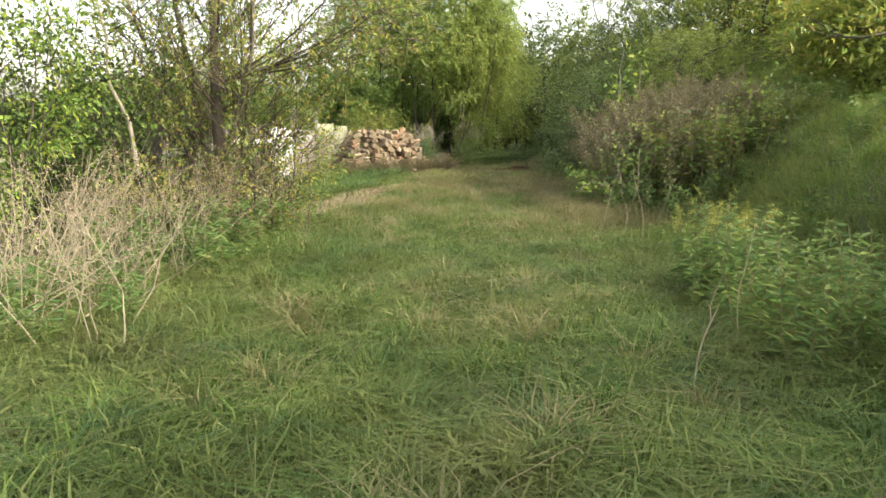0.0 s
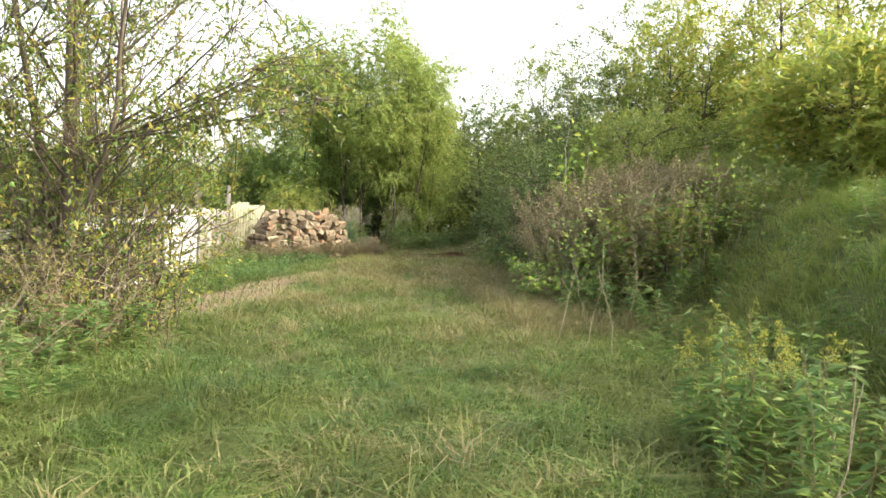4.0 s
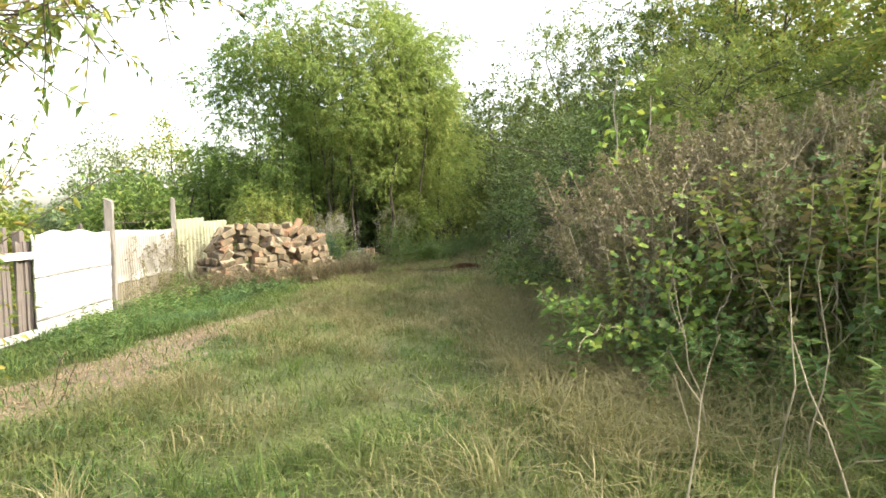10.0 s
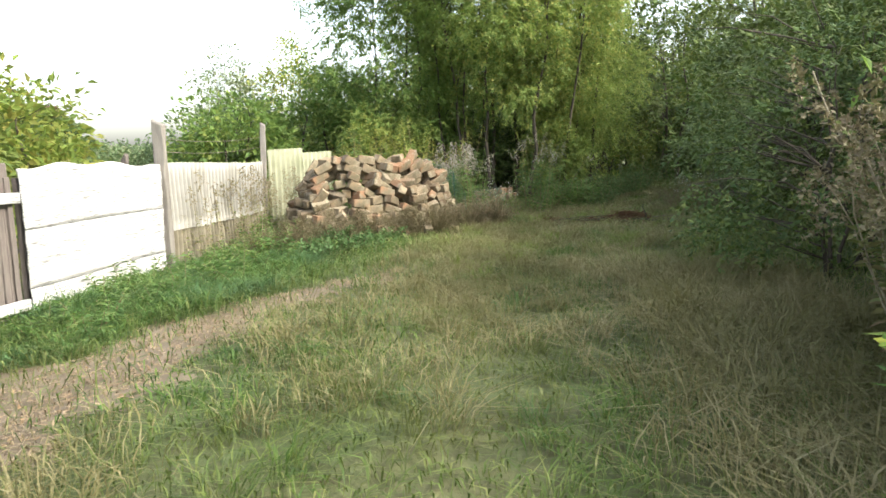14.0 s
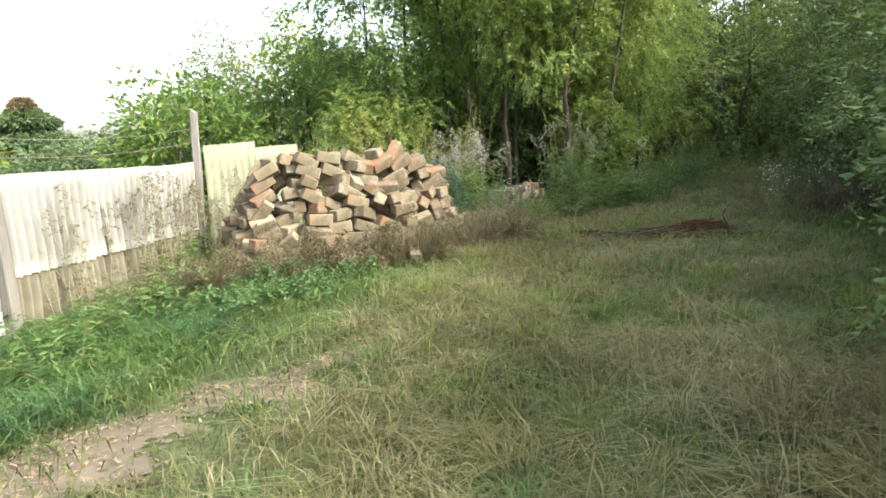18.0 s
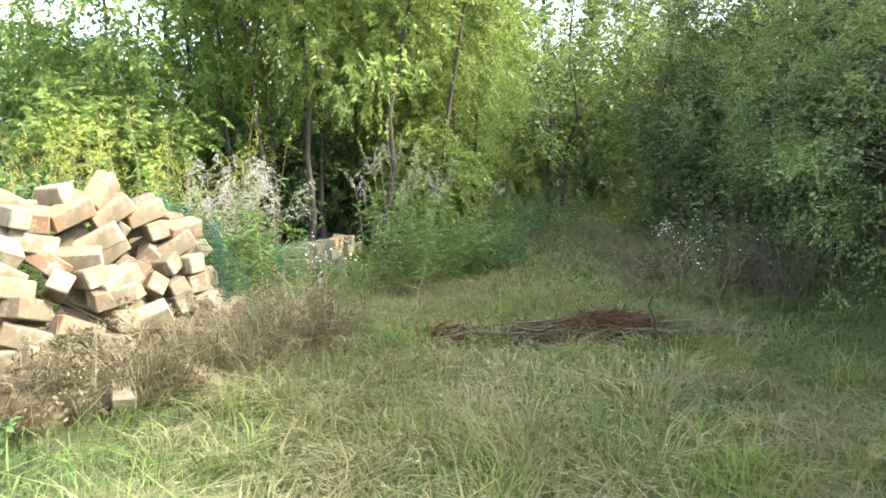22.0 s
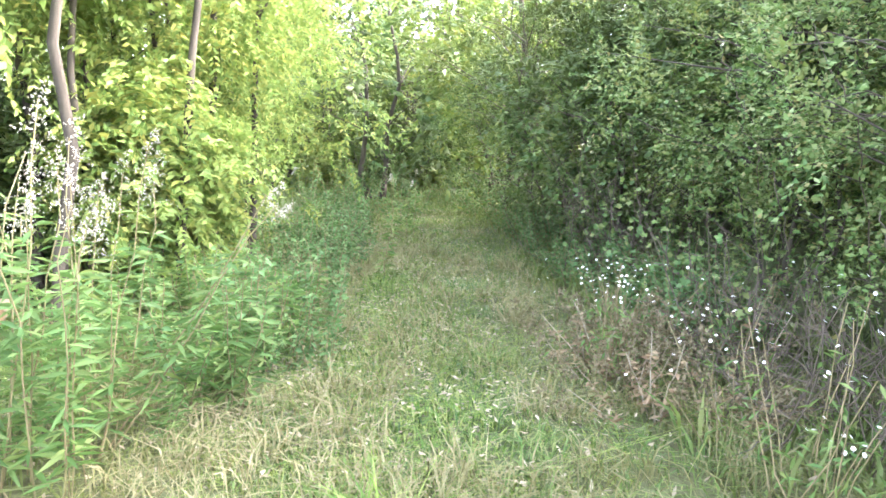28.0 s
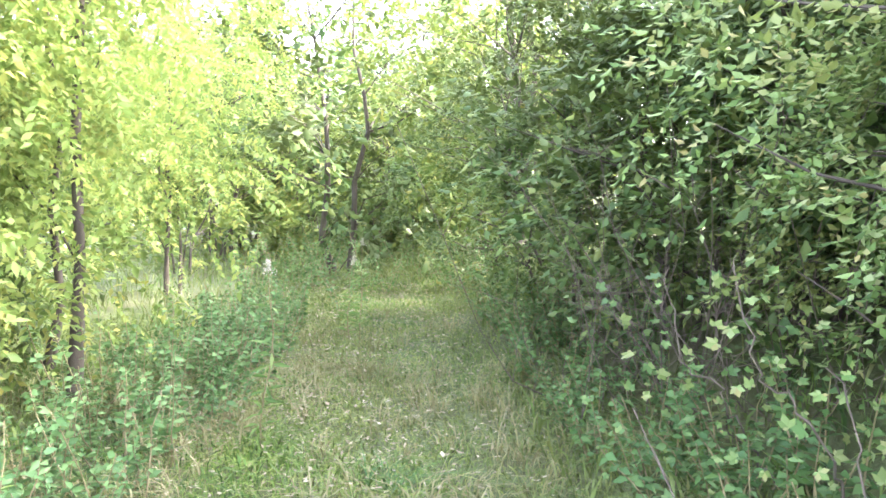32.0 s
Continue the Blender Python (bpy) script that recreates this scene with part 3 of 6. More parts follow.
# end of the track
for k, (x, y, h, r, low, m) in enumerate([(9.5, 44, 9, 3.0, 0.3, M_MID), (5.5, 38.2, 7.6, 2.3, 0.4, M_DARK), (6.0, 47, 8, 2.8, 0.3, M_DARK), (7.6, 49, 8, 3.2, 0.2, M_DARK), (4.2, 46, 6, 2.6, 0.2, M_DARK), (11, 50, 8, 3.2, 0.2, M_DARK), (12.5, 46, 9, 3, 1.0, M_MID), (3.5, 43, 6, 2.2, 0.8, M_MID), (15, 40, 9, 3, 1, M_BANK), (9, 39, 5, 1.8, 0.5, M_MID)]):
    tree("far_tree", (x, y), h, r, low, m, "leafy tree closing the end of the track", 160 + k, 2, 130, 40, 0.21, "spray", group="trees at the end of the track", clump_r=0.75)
# beyond the fence
for k, (x, y, h, r, low, m) in enumerate([(-8.5, 31, 3.5, 1.4, 0.3, M_FAR), (-11, 29, 1.9, 1.5, 0.2, M_FAR), (-6.4, 26.4, 3.1, 1.3, 0.2, M_LOCUST_D), (-5.2, 28.8, 3.4, 1.3, 0.2, M_LOCUST_D), (-7.8, 28.6, 3.0, 1.4, 0.2, M_FAR), (-14, 26, 1.8, 1.6, 0.2, M_BANK),
                                         (-12, 38, 5.8, 1.5, 0.8, M_GREY), (-9.8, 39, 6.2, 1.4, 0.8, M_BANK), (-9, 21, 2.6, 1.5, 0.2, M_FAR), (-8, 16, 2.4, 1.6, 0.1, M_DARK), (-9, 11, 3, 1.8, 0.1, M_DARK), (-16.5, 31, 2.0, 1.8, 0.2, M_FAR),
                                         (-7.3, 20.3, 2.9, 1.2, 0.2, M_BANK), (-9.3, 22.6, 3.0, 1.3, 0.2, M_MID), (-6.9, 18.2, 2.6, 1.1, 0.2, M_MID), (-11.5, 24.8, 3.1, 1.4, 0.2, M_BANK)]):
    tree("garden_tree", (x, y), h, r, low, m, "leafy garden tree beyond the fence", 180 + k, 2, 90, 45, 0.16, group="trees beyond the fence", clump_r=0.55)

# ---- grass ----
def grass(name, label, mat, n, zone, height, width, seed, lean=(0.0, 0.0, 0), flop=0.5):
    """zone(rng, n) gives roots; height(x, y, rng) their lengths."""
    rng = np.random.default_rng(seed)
    xy = zone(rng, n)
    p = np.column_stack([xy, land(xy[:, 0], xy[:, 1]) - 0.01])
    h = height(xy[:, 0], xy[:, 1], rng)
    keep = h > 0.02
    p, h = p[keep], h[keep]
    v, f = blades(p, h, width * rng.uniform(0.6, 1.4, len(p)), np.array(lean), rng, flop)
    return tagged(new(name, mesh_of(name, v, f, mat)), label, "grass", kind="stuff")


def box_zone(x0, x1, y0, y1):
    return lambda rng, n: np.column_stack([rng.uniform(x0, x1, n), rng.uniform(y0, y1, n)])


TRACK = np.array([(-3.4, 10.5), (-2.75, 12.6), (-2.2, 14.6), (-1.75, 16.3), (-1.25, 17.5), (-0.5, 18.6)])


def dirtness(x, y):
    """1 on the bare strip of the track, 0 in the grass."""
    c = np.interp(y, TRACK[:, 1], TRACK[:, 0])
    wide = np.interp(y, [10.5, 12, 13.5, 15, 16.3, 17.5, 18.6], [0.6, 0.95, 1.1, 0.76, 0.46, 0.28, 0.1])
    wob = 0.14 * np.sin(5.1 * y + 2 * x) + 0.1 * np.sin(11.3 * y + 1)
    return smooth(wide + wob - np.abs(x - c), -0.28, 0.22) * (y > 10.3) * (y < 18.8)


def tuft(x, y):
    return 0.75 + 0.35 * np.sin(2.3 * x + 1.1 * y) * np.sin(1.9 * y - 0.8 * x) + 0.3 * np.sin(5.3 * x) * np.sin(4.7 * y + 1)


def mown(x, y, rng):
    h = rng.uniform(0.06, 0.18, len(x)) * (0.35 + 0.85 * tuft(x, y)) * (1 + 0.55 * (1 - smooth(y, 5, 10)))
    h += 0.1 * smooth(np.abs(x - np.interp(y, [0, 9, 15, 24, 32], [-0.3, 0.3, 0.6, 1.5, 4.2])), 1.3, 2.6) * rng.uniform(0, 1.6, len(x))
    return h * (1 - dirtness(x, y) * (rng.uniform(0, 1, len(x)) < 0.78))


def patchy(x, y, lo, hi):
    return smooth(0.5 + 0.25 * np.sin(1.3 * x + 0.7 * y + 1) * np.sin(1.1 * y - 0.4 * x) + 0.2 * np.sin(3.1 * x + 2) * np.sin(2.3 * y) + 0.12 * np.sin(6.7 * x - 3 * y), lo, hi)


def middle(y):
    return np.interp(y, [0, 9, 15, 20, 24, 28, 34, 46], [-0.3, 0.4, 0.6, 1.0, 1.9, 3.2, 5.0, 7.5])


def tall_dry(x, y, rng):
    """Straw tufts: knee-high along the right edge, short ones in the middle."""
    edge = smooth(x, 1.5, 2.1) * (x < toe(y) + 0.4) * smooth(y, 9, 11) * (1 - smooth(y, 17, 19))
    mid = patchy(x, y, 0.44, 0.66) * (np.abs(x - middle(y)) < 1.9) * smooth(y, 7, 13)
    return np.where(rng.uniform(0, 1, len(x)) < np.maximum(edge, mid * 0.8), rng.uniform(0.12, 0.3, len(x)) * (1 + 0.7 * edge), 0) * (1 - dirtness(x, y))


def lush(x, y, rng):
    near = smooth(-x, 1.5, 2.0) * smooth(y, 13.5, 17.0) * (1 - smooth(y, 22, 23)) * (x > -4.15)
    return rng.uniform(0.12, 0.42, len(x)) * near * (0.45 + 0.6 * tuft(x, y)) * (dirtness(x, y) < 0.3)


grass("mown_grass", "short trodden meadow grass, green with straw tufts", M_GRASS, 122000, box_zone(-4.1, 4.0, 0.3, 12), mown, 0.0085, 1, flop=1.1)
grass("mown_grass", "short trodden meadow grass, green with straw tufts", M_GRASS, 116000, box_zone(-4.1, 5.6, 12, 34), mown, 0.009, 2, flop=1.1)
grass("mown_grass", "short trodden grass at the end of the track", M_GRASS, 16000, lambda rng, n: (lambda y: np.column_stack([middle(y) + rng.uniform(-1.8, 1.8, n), y]))(rng.uniform(33, 46, n)), mown, 0.014, 7, flop=0.9)
# paler blades put the light of the open sky over the track into the colour
grass("mown_grass", "short green grass on the last stretch of the track, paled for the open sky", M_GRASS_B, 34000, lambda rng, n: (lambda y: np.column_stack([middle(y) + rng.normal(size=n) * 0.75, y]))(rng.uniform(23.5, 36, n)), lambda x, y, r: r.uniform(0.04, 0.14, len(x)) * tuft(x, y), 0.008, 8, flop=1.3)
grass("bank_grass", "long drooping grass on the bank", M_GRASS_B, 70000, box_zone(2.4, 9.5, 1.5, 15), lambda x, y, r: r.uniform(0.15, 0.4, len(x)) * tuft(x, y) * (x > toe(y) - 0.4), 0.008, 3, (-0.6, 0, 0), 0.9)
grass("dry_grass", "straw-coloured dry grass tufts", M_GRASS_D, 110000, box_zone(-1.6, 5.0, 7, 31), tall_dry, 0.006, 4, flop=0.8)
grass("lush_grass", "long bright green grass along the fence", M_GRASS_L, 45000, box_zone(-4.15, -1.4, 13, 23), lush, 0.008, 5, flop=0.8)
grass("rough_grass", "long rough grass beyond the fence and under the trees", M_GRASS, 28000, box_zone(-12, 9, 24, 46), lambda x, y, r: r.uniform(0.2, 0.45, len(x)) * (np.abs(x - middle(y) - 0.1 * np.maximum(y - 34, 0)) > 1.4), 0.014, 6, flop=0.8)

grass("rough_grass", "long rough grass beyond the fence", M_GRASS, 26000, box_zone(-15, -4.4, -6, 26), lambda x, y, r: r.uniform(0.15, 0.35, len(x)) * tuft(x, y), 0.016, 11, flop=0.8)
grass("rough_grass", "rough meadow grass behind the start", M_GRASS, 14000, box_zone(-4.4, 7, -7, 0.4), lambda x, y, r: r.uniform(0.08, 0.25, len(x)) * tuft(x, y), 0.014, 12, flop=0.8)


def tussocks(name, label, mat, n, per, x0, x1, y0, y1, hmin, hmax, seed, ok=None, flop=0.7):
    """Tufts of longer blades that fan out from one root."""
    rng = np.random.default_rng(seed)
    c = np.column_stack([rng.uniform(x0, x1, n), rng.uniform(y0, y1, n)])
    c = c[dirtness(c[:, 0], c[:, 1]) < 0.2]
    if ok:
        c = c[ok(c[:, 0], c[:, 1])]
    off = rng.normal(size=(len(c) * per, 2)) * 0.055
    xy = np.repeat(c, per, 0) + off
    p = np.column_stack([xy, land(xy[:, 0], xy[:, 1]) - 0.01])
    lean = np.column_stack([off * 7 + np.repeat(rng.normal(size=(len(c), 2)) * 0.35, per, 0), np.zeros(len(p))])
    h = rng.uniform(hmin, hmax, len(p)) * np.repeat(rng.uniform(0.6, 1.2, len(c)), per)
    v, f = blades(p, h, 0.0055 * rng.uniform(0.6, 1.4, len(p)), lean, rng, flop)
    tagged(new(name, mesh_of(name, v, f, mat)), label, "grass", kind="stuff")


on_way = lambda x, y: np.abs(x - middle(y)) < 2.3
tussocks("grass_tussocks", "green grass tussocks in the meadow", M_GRASS, 330, 60, -3.2, 4.6, 0.6, 24, 0.16, 0.34, 1, on_way)
tussocks("grass_tussocks", "blue-green grass tussocks in the meadow", M_GRASS_L, 150, 60, -2.6, 4.6, 1, 31, 0.16, 0.3, 2, on_way)
tussocks("grass_tussocks", "long matted green grass by the start of the track", M_GRASS, 300, 90, -2.6, 2.6, 1.0, 7.5, 0.16, 0.34, 21, flop=1.2)
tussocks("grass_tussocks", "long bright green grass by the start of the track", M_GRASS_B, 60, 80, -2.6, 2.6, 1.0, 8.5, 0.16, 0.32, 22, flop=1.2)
tussocks("grass_tussocks", "long blue-green grass by the start of the track", M_GRASS_L, 130, 90, -2.6, 2.4, 1.0, 8.5, 0.16, 0.34, 23, flop=1.2)
tussocks("straw_tussocks", "long straw grass by the start of the track", M_GRASS_D, 50, 45, -2.4, 1.6, 1.5, 7.5, 0.2, 0.42, 24, flop=1.0)
tussocks("straw_tussocks", "pale straw grass tussocks", M_GRASS_D, 130, 60, -2.2, 5.2, 2, 21, 0.18, 0.4, 3, on_way)
tussocks("straw_tussocks", "trodden pale straw tufts on the last stretch", M_GRASS_D, 420, 45, -0.6, 5.6, 16.5, 33, 0.12, 0.3, 8, on_way)
tussocks("straw_tussocks", "golden straw tufts beside the brick pile", M_GRASS_D, 190, 60, -0.6, 3.2, 15.5, 22.0, 0.15, 0.34, 26, flop=1.1)
tussocks("straw_tussocks", "tall straw grass tussocks at the foot of the bank", M_GRASS_D, 150, 60, 1.9, 3.3, 10.5, 18, 0.24, 0.5, 4)
tussocks("straw_tussocks", "brown dead grass round the brick pile", M_RUST_G, 420, 80, -3.4, 0.4, 20.0, 24.4, 0.3, 0.75, 5, lambda x, y: np.abs((y - 20.95) - (x + 2.6) * 0.83) < 0.42)
tussocks("straw_tussocks", "long pale straw tussocks before the brushwood", M_GRASS_D, 150, 55, -0.6, 4.0, 17.5, 25, 0.15, 0.34, 10, on_way)
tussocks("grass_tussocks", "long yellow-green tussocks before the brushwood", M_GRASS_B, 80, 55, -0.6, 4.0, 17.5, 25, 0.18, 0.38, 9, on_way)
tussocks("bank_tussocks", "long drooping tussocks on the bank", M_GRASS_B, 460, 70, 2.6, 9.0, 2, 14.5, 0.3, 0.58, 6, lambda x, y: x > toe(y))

grass("dead_grass", "short dead brown grass matted on the bare strip", M_DEAD, 26000, box_zone(-4.1, -0.2, 10.4, 18.9), lambda x, y, r: r.uniform(0.03, 0.1, len(x)) * (dirtness(x, y) > r.uniform(0.05, 0.6, len(x))) * (patchy(x, y, 0.2, 0.5) > r.uniform(0, 1, len(x))), 0.007, 13, flop=1.6)

# bare strip of the track, with dead leaves and pebbles
us, ws = np.linspace(10.4, 18.7, 200), np.linspace(-1.5, 1.5, 60)
yy, off = np.meshgrid(us, ws, indexing="ij")
xx = np.interp(yy, TRACK[:, 1], TRACK[:, 0]) + off
dv = np.stack([xx, yy, land(xx, yy) + 0.006 + 0.006 * np.sin(xx * 9) * np.sin(yy * 7)], -1).reshape(-1, 3)
i, j = np.meshgrid(np.arange(199), np.arange(59), indexing="ij")
df = np.stack([i * 60 + j, i * 60 + j + 1, (i + 1) * 60 + j + 1, (i + 1) * 60 + j], -1).reshape(-1, 4)
mid = dv[df].mean(1)
df = df[dirtness(mid[:, 0], mid[:, 1]) + np.random.default_rng(4).uniform(-0.35, 0.35, len(mid)) > 0.5]
tagged(new("dirt_track", mesh_of("dirt_track", dv, df[:, ::-1], M_DIRT, smooth=True)), "bare trodden dirt strip of the track", "path", kind="structure")
rng = np.random.default_rng(8)
n = 15000
q = np.column_stack([rng.uniform(-4.0, -0.2, n), rng.uniform(10.4, 18.8, n)])
q = q[dirtness(q[:, 0], q[:, 1]) > rng.uniform(0.1, 0.9, n)]
p = np.column_stack([q, land(q[:, 0], q[:, 1]) + rng.uniform(0.012, 0.03, len(q))])
v, f = kites(p, rng.normal(size=p.shape) * [1, 1, 0.15], rng.uniform(0.02, 0.055, len(p)), rng.uniform(0.012, 0.03, len(p)), rng, 0.1, side=unit(np.cross(rng.normal(size=p.shape) * [1, 1, 0.1], [0, 0, 1.0])))
tagged(new("fallen_leaves", mesh_of("fallen_leaves", v, f, M_LITTER)), "dead brown leaves scattered on the bare track", "leaves", kind="stuff")
n = 9500
q = rng.uniform(20.5, 36, n)
q = np.column_stack([middle(q) + rng.normal(size=n) * 0.8, q])
p = np.column_stack([q, land(q[:, 0], q[:, 1]) + rng.uniform(0.03, 0.09, n)])
v, f = kites(p, rng.normal(size=p.shape) * [1, 1, 0.25], rng.uniform(0.025, 0.06, n), rng.uniform(0.012, 0.03, n), rng, 0.1, side=unit(np.cross(rng.normal(size=p.shape) * [1, 1, 0.2], [0, 0, 1.0])))
tagged(new("fallen_leaves", mesh_of("fallen_leaves", v, f, M_STRAW)), "pale fallen leaves and straw on the last stretch of the track", "leaves", kind="stuff")


# ---- fence along the garden ----
M_WOOD = plain("weathered_wood", [(0.1, 0.09, 0.08), (0.19, 0.175, 0.155), (0.28, 0.265, 0.24)], 9, 0.85, 0.6, (6, 6, 0.5))
M_WOOD_D = plain("dark_old_wood", [(0.06, 0.05, 0.045), (0.13, 0.11, 0.1), (0.2, 0.18, 0.16)], 9, 0.9, 0.6, (6, 6, 0.5))
M_WHITE, nt, b = material("whitewashed_board")
n1 = noise_of(nt, 6.0, 7, 0.7, stretch=(3, 1.0, 12))
n2 = noise_of(nt, 1.1, 4)
col = mixed(nt, stretched(nt, n1, 0.46, 0.64), (0.5, 0.505, 0.51), (0.13, 0.13, 0.12))
col = mixed(nt, stretched(nt, n2, 0.5, 0.8), col, (0.42, 0.42, 0.4))
link(nt, col, b.inputs["Base Color"])
b.inputs["Roughness"].default_value = 0.75
bumped(nt, b, n1, 0.7, 0.012)
M_CORR, nt, b = material("corrugated_sheet")
n1 = noise_of(nt, 2.2, 6, 0.65, stretch=(1, 1, 0.5))
n2 = noise_of(nt, 14, 5)
col = mixed(nt, stretched(nt, n1, 0.4, 0.72), (0.3, 0.295, 0.275), (0.2, 0.19, 0.155))
col = mixed(nt, stretched(nt, n2, 0.6, 0.85), col, (0.3, 0.27, 0.18))
link(nt, col, b.inputs["Base Color"])
b.inputs["Roughness"].default_value = 0.7
bumped(nt, b, n2, 0.3, 0.004)
M_CORR_Y, nt, b = material("mossy_corrugated_sheet")
n1 = noise_of(nt, 2.2, 6, 0.65)
col = mixed(nt, stretched(nt, n1, 0.35, 0.7), (0.28, 0.285, 0.2), (0.17, 0.185, 0.11))
link(nt, col, b.inputs["Base Color"])
b.inputs["Roughness"].default_value = 0.75


M_CORR_L = plain("rotten_corrugated_sheet", [(0.11, 0.096, 0.066), (0.19, 0.17, 0.122), (0.27, 0.245, 0.185)], 5, 0.85, 0.3)


def box_mesh(name, lx, ly, lz, mat, bevel=0.006, wob=0.0, seed=0, cuts=1, foot=True):
    """A bevelled, slightly uneven block, standing on z = 0 or centred."""
    rng = random.Random(seed)
    bm = bmesh.new()
    bmesh.ops.create_cube(bm, size=1)
    if cuts > 1:
        long_edges = [e for e in bm.edges if abs(abs((e.verts[0].co - e.verts[1].co).z) - 1) < 0.01]
        bmesh.ops.subdivide_edges(bm, edges=long_edges, cuts=cuts)
    for v in bm.verts:
        v.co = Vector((v.co.x * lx, v.co.y * ly, (v.co.z + (0.5 if foot else 0)) * lz))
        v.co += Vector([rng.uniform(-wob, wob) for _ in range(3)])
    if bevel:
        bmesh.ops.bevel(bm, geom=[e for e in bm.edges if e.calc_face_angle(0) > 0.6], offset=bevel, segments=1, affect="EDGES")
    me = bpy.data.meshes.new(name)
    bm.to_mesh(me)
    bm.free()
    me.materials.append(mat)
    return me


def corrugated(name, length, z0, z1, pitch, amp, mat, seed):
    """A wavy sheet along +y, with ragged ends top and bottom and a real thickness."""
    rng = np.random.default_rng(seed)
    n = int(length / pitch * 10)
    s = np.linspace(0, length, n)
    x = amp * np.sin(2 * np.pi * s / pitch)
    rows = []
    for k, z in enumerate(np.linspace(0, 1, 7)):
        zz = z0 + (z1 - z0) * z + (0.012 * np.sin(s * 3 + seed) if k in (0, 6) else 0)
        rows.append(np.stack([x + 0.012 * np.sin(z * 4 + s * 1.3 + seed), s, np.broadcast_to(zz, n)], 1))
    front = np.concatenate(rows)
    v = np.concatenate([front, front + [-0.005, 0, 0]])
    m = len(front)
    i, j = np.meshgrid(np.arange(6), np.arange(n - 1), indexing="ij")
    q = np.stack([i * n + j, i * n + j + 1, (i + 1) * n + j + 1, (i + 1) * n + j], -1).reshape(-1, 4)
    rim = np.concatenate([np.stack([np.arange(n - 1), np.arange(1, n), m + np.arange(1, n), m + np.arange(n - 1)], 1),
                          np.stack([6 * n + np.arange(n - 1), 6 * n + np.arange(1, n), m + 6 * n + np.arange(1, n), m + 6 * n + np.arange(n - 1)], 1)])
    return mesh_of(name, v, np.concatenate([q, q[:, ::-1] + m, rim]), mat, smooth=True)


fx = -4.2
# picket gate section
gate = thing("picket_fence", (fx, 10.4, -0.3), 0, "old dark wooden picket fence with pale rails", "fence")
rng = random.Random(5)
y = 0.0
while y < 6.25:
    me = box_mesh("picket", 0.025, rng.uniform(0.045, 0.08), rng.uniform(1.45, 1.68), M_WOOD_D if rng.random() < 0.8 else M_WOOD, 0.004, 0.006, int(y * 100), 3)
    p = part("picket", me, gate)
    p.matrix_basis = pose(0.03 + rng.uniform(-0.006, 0.006), y, 0.08, rng.uniform(-1.5, 1.5), rng.uniform(-1, 1), rng.uniform(-6, 6))
    y += rng.uniform(0.1, 0.16)
for z, mat in ((0.2, M_WHITE), (1.28, M_WHITE)):
    for k in range(2):
        p = part("rail", box_mesh("rail", 0.05, 3.15, 0.11, mat, 0.008, 0.006, k + int(z * 10), 1), gate, "pale painted rail")
        p.matrix_basis = pose(0.075, 1.57 + 3.15 * k, z + 0.05 * k, (-1.2 if k else 0.8), 0, 0)
for y in (0.1, 3.1, 6.2):
    p = part("post", box_mesh("post", 0.11, 0.11, 1.7, M_WOOD_D, 0.01, 0.008, int(y * 10), 3), gate)
    p.matrix_basis = pose(-0.04, y, 0)

# whitewashed board screen: sagging boards nailed edge to edge
screen = thing("board_screen", (fx, 16.72, -0.3), 0, "whitewashed board screen with cracked paint and a ragged foot", "fence panel")
rng = np.random.default_rng(3)
heights = [(0.12, 0.42), (0.42, 1.02), (1.02, 1.64)]
for k, (za, zb) in enumerate(heights):
    ny, nz = 46, 12
    yy, zz = np.meshgrid(np.linspace(0, 2.55, ny), np.linspace(za + (0.0005 if k else 0.004), zb - (0.0005 if k else 0.004), nz))
    if k == 0:
        zz = np.maximum(zz, 0.12 + 0.09 * np.sin(yy * 2.1) ** 2 + 0.03 * np.sin(yy * 23))
    if k == 2:
        zz = zz + (zz - za) / (zb - za) * (0.05 * np.sin(yy * 1.3 + 0.4) - 0.02 * np.sin(yy * 7) - 0.015)
    xx = 0.07 + 0.03 * np.sin(yy * 2.2 + zz * 1.5) + 0.006 * np.sin(zz * 26 + yy * 3) + 0.012 * (k == 0)
    fr = np.stack([xx, yy, zz], -1).reshape(-1, 3)
    bk = fr + [-0.022, 0, 0]
    i, j = np.meshgrid(np.arange(nz - 1), np.arange(ny - 1), indexing="ij")
    q = np.stack([i * ny + j, i * ny + j + 1, (i + 1) * ny + j + 1, (i + 1) * ny + j], -1).reshape(-1, 4)
    ring = np.concatenate([np.arange(ny), np.arange(1, nz) * ny + ny - 1, np.arange(ny - 2, -1, -1) + (nz - 1) * ny, np.arange(nz - 2, 0, -1) * ny])
    nx = np.roll(ring, -1)
    m = len(fr)
    rim = np.stack([ring, ring + m, nx + m, nx], 1)
    part("board", mesh_of("board", np.concatenate([fr, bk]), np.concatenate([q, q[:, ::-1] + m, rim]), M_WHITE, smooth=False), screen)
for y, h in ((0.05, 1.55), (1.3, 1.5), (2.48, 1.62)):
    p = part("batten", box_mesh("batten", 0.05, 0.06, h, M_WOOD_D, 0.006, 0.005, int(y * 10), 2), screen)
    p.matrix_basis = pose(0.0, y, 0)

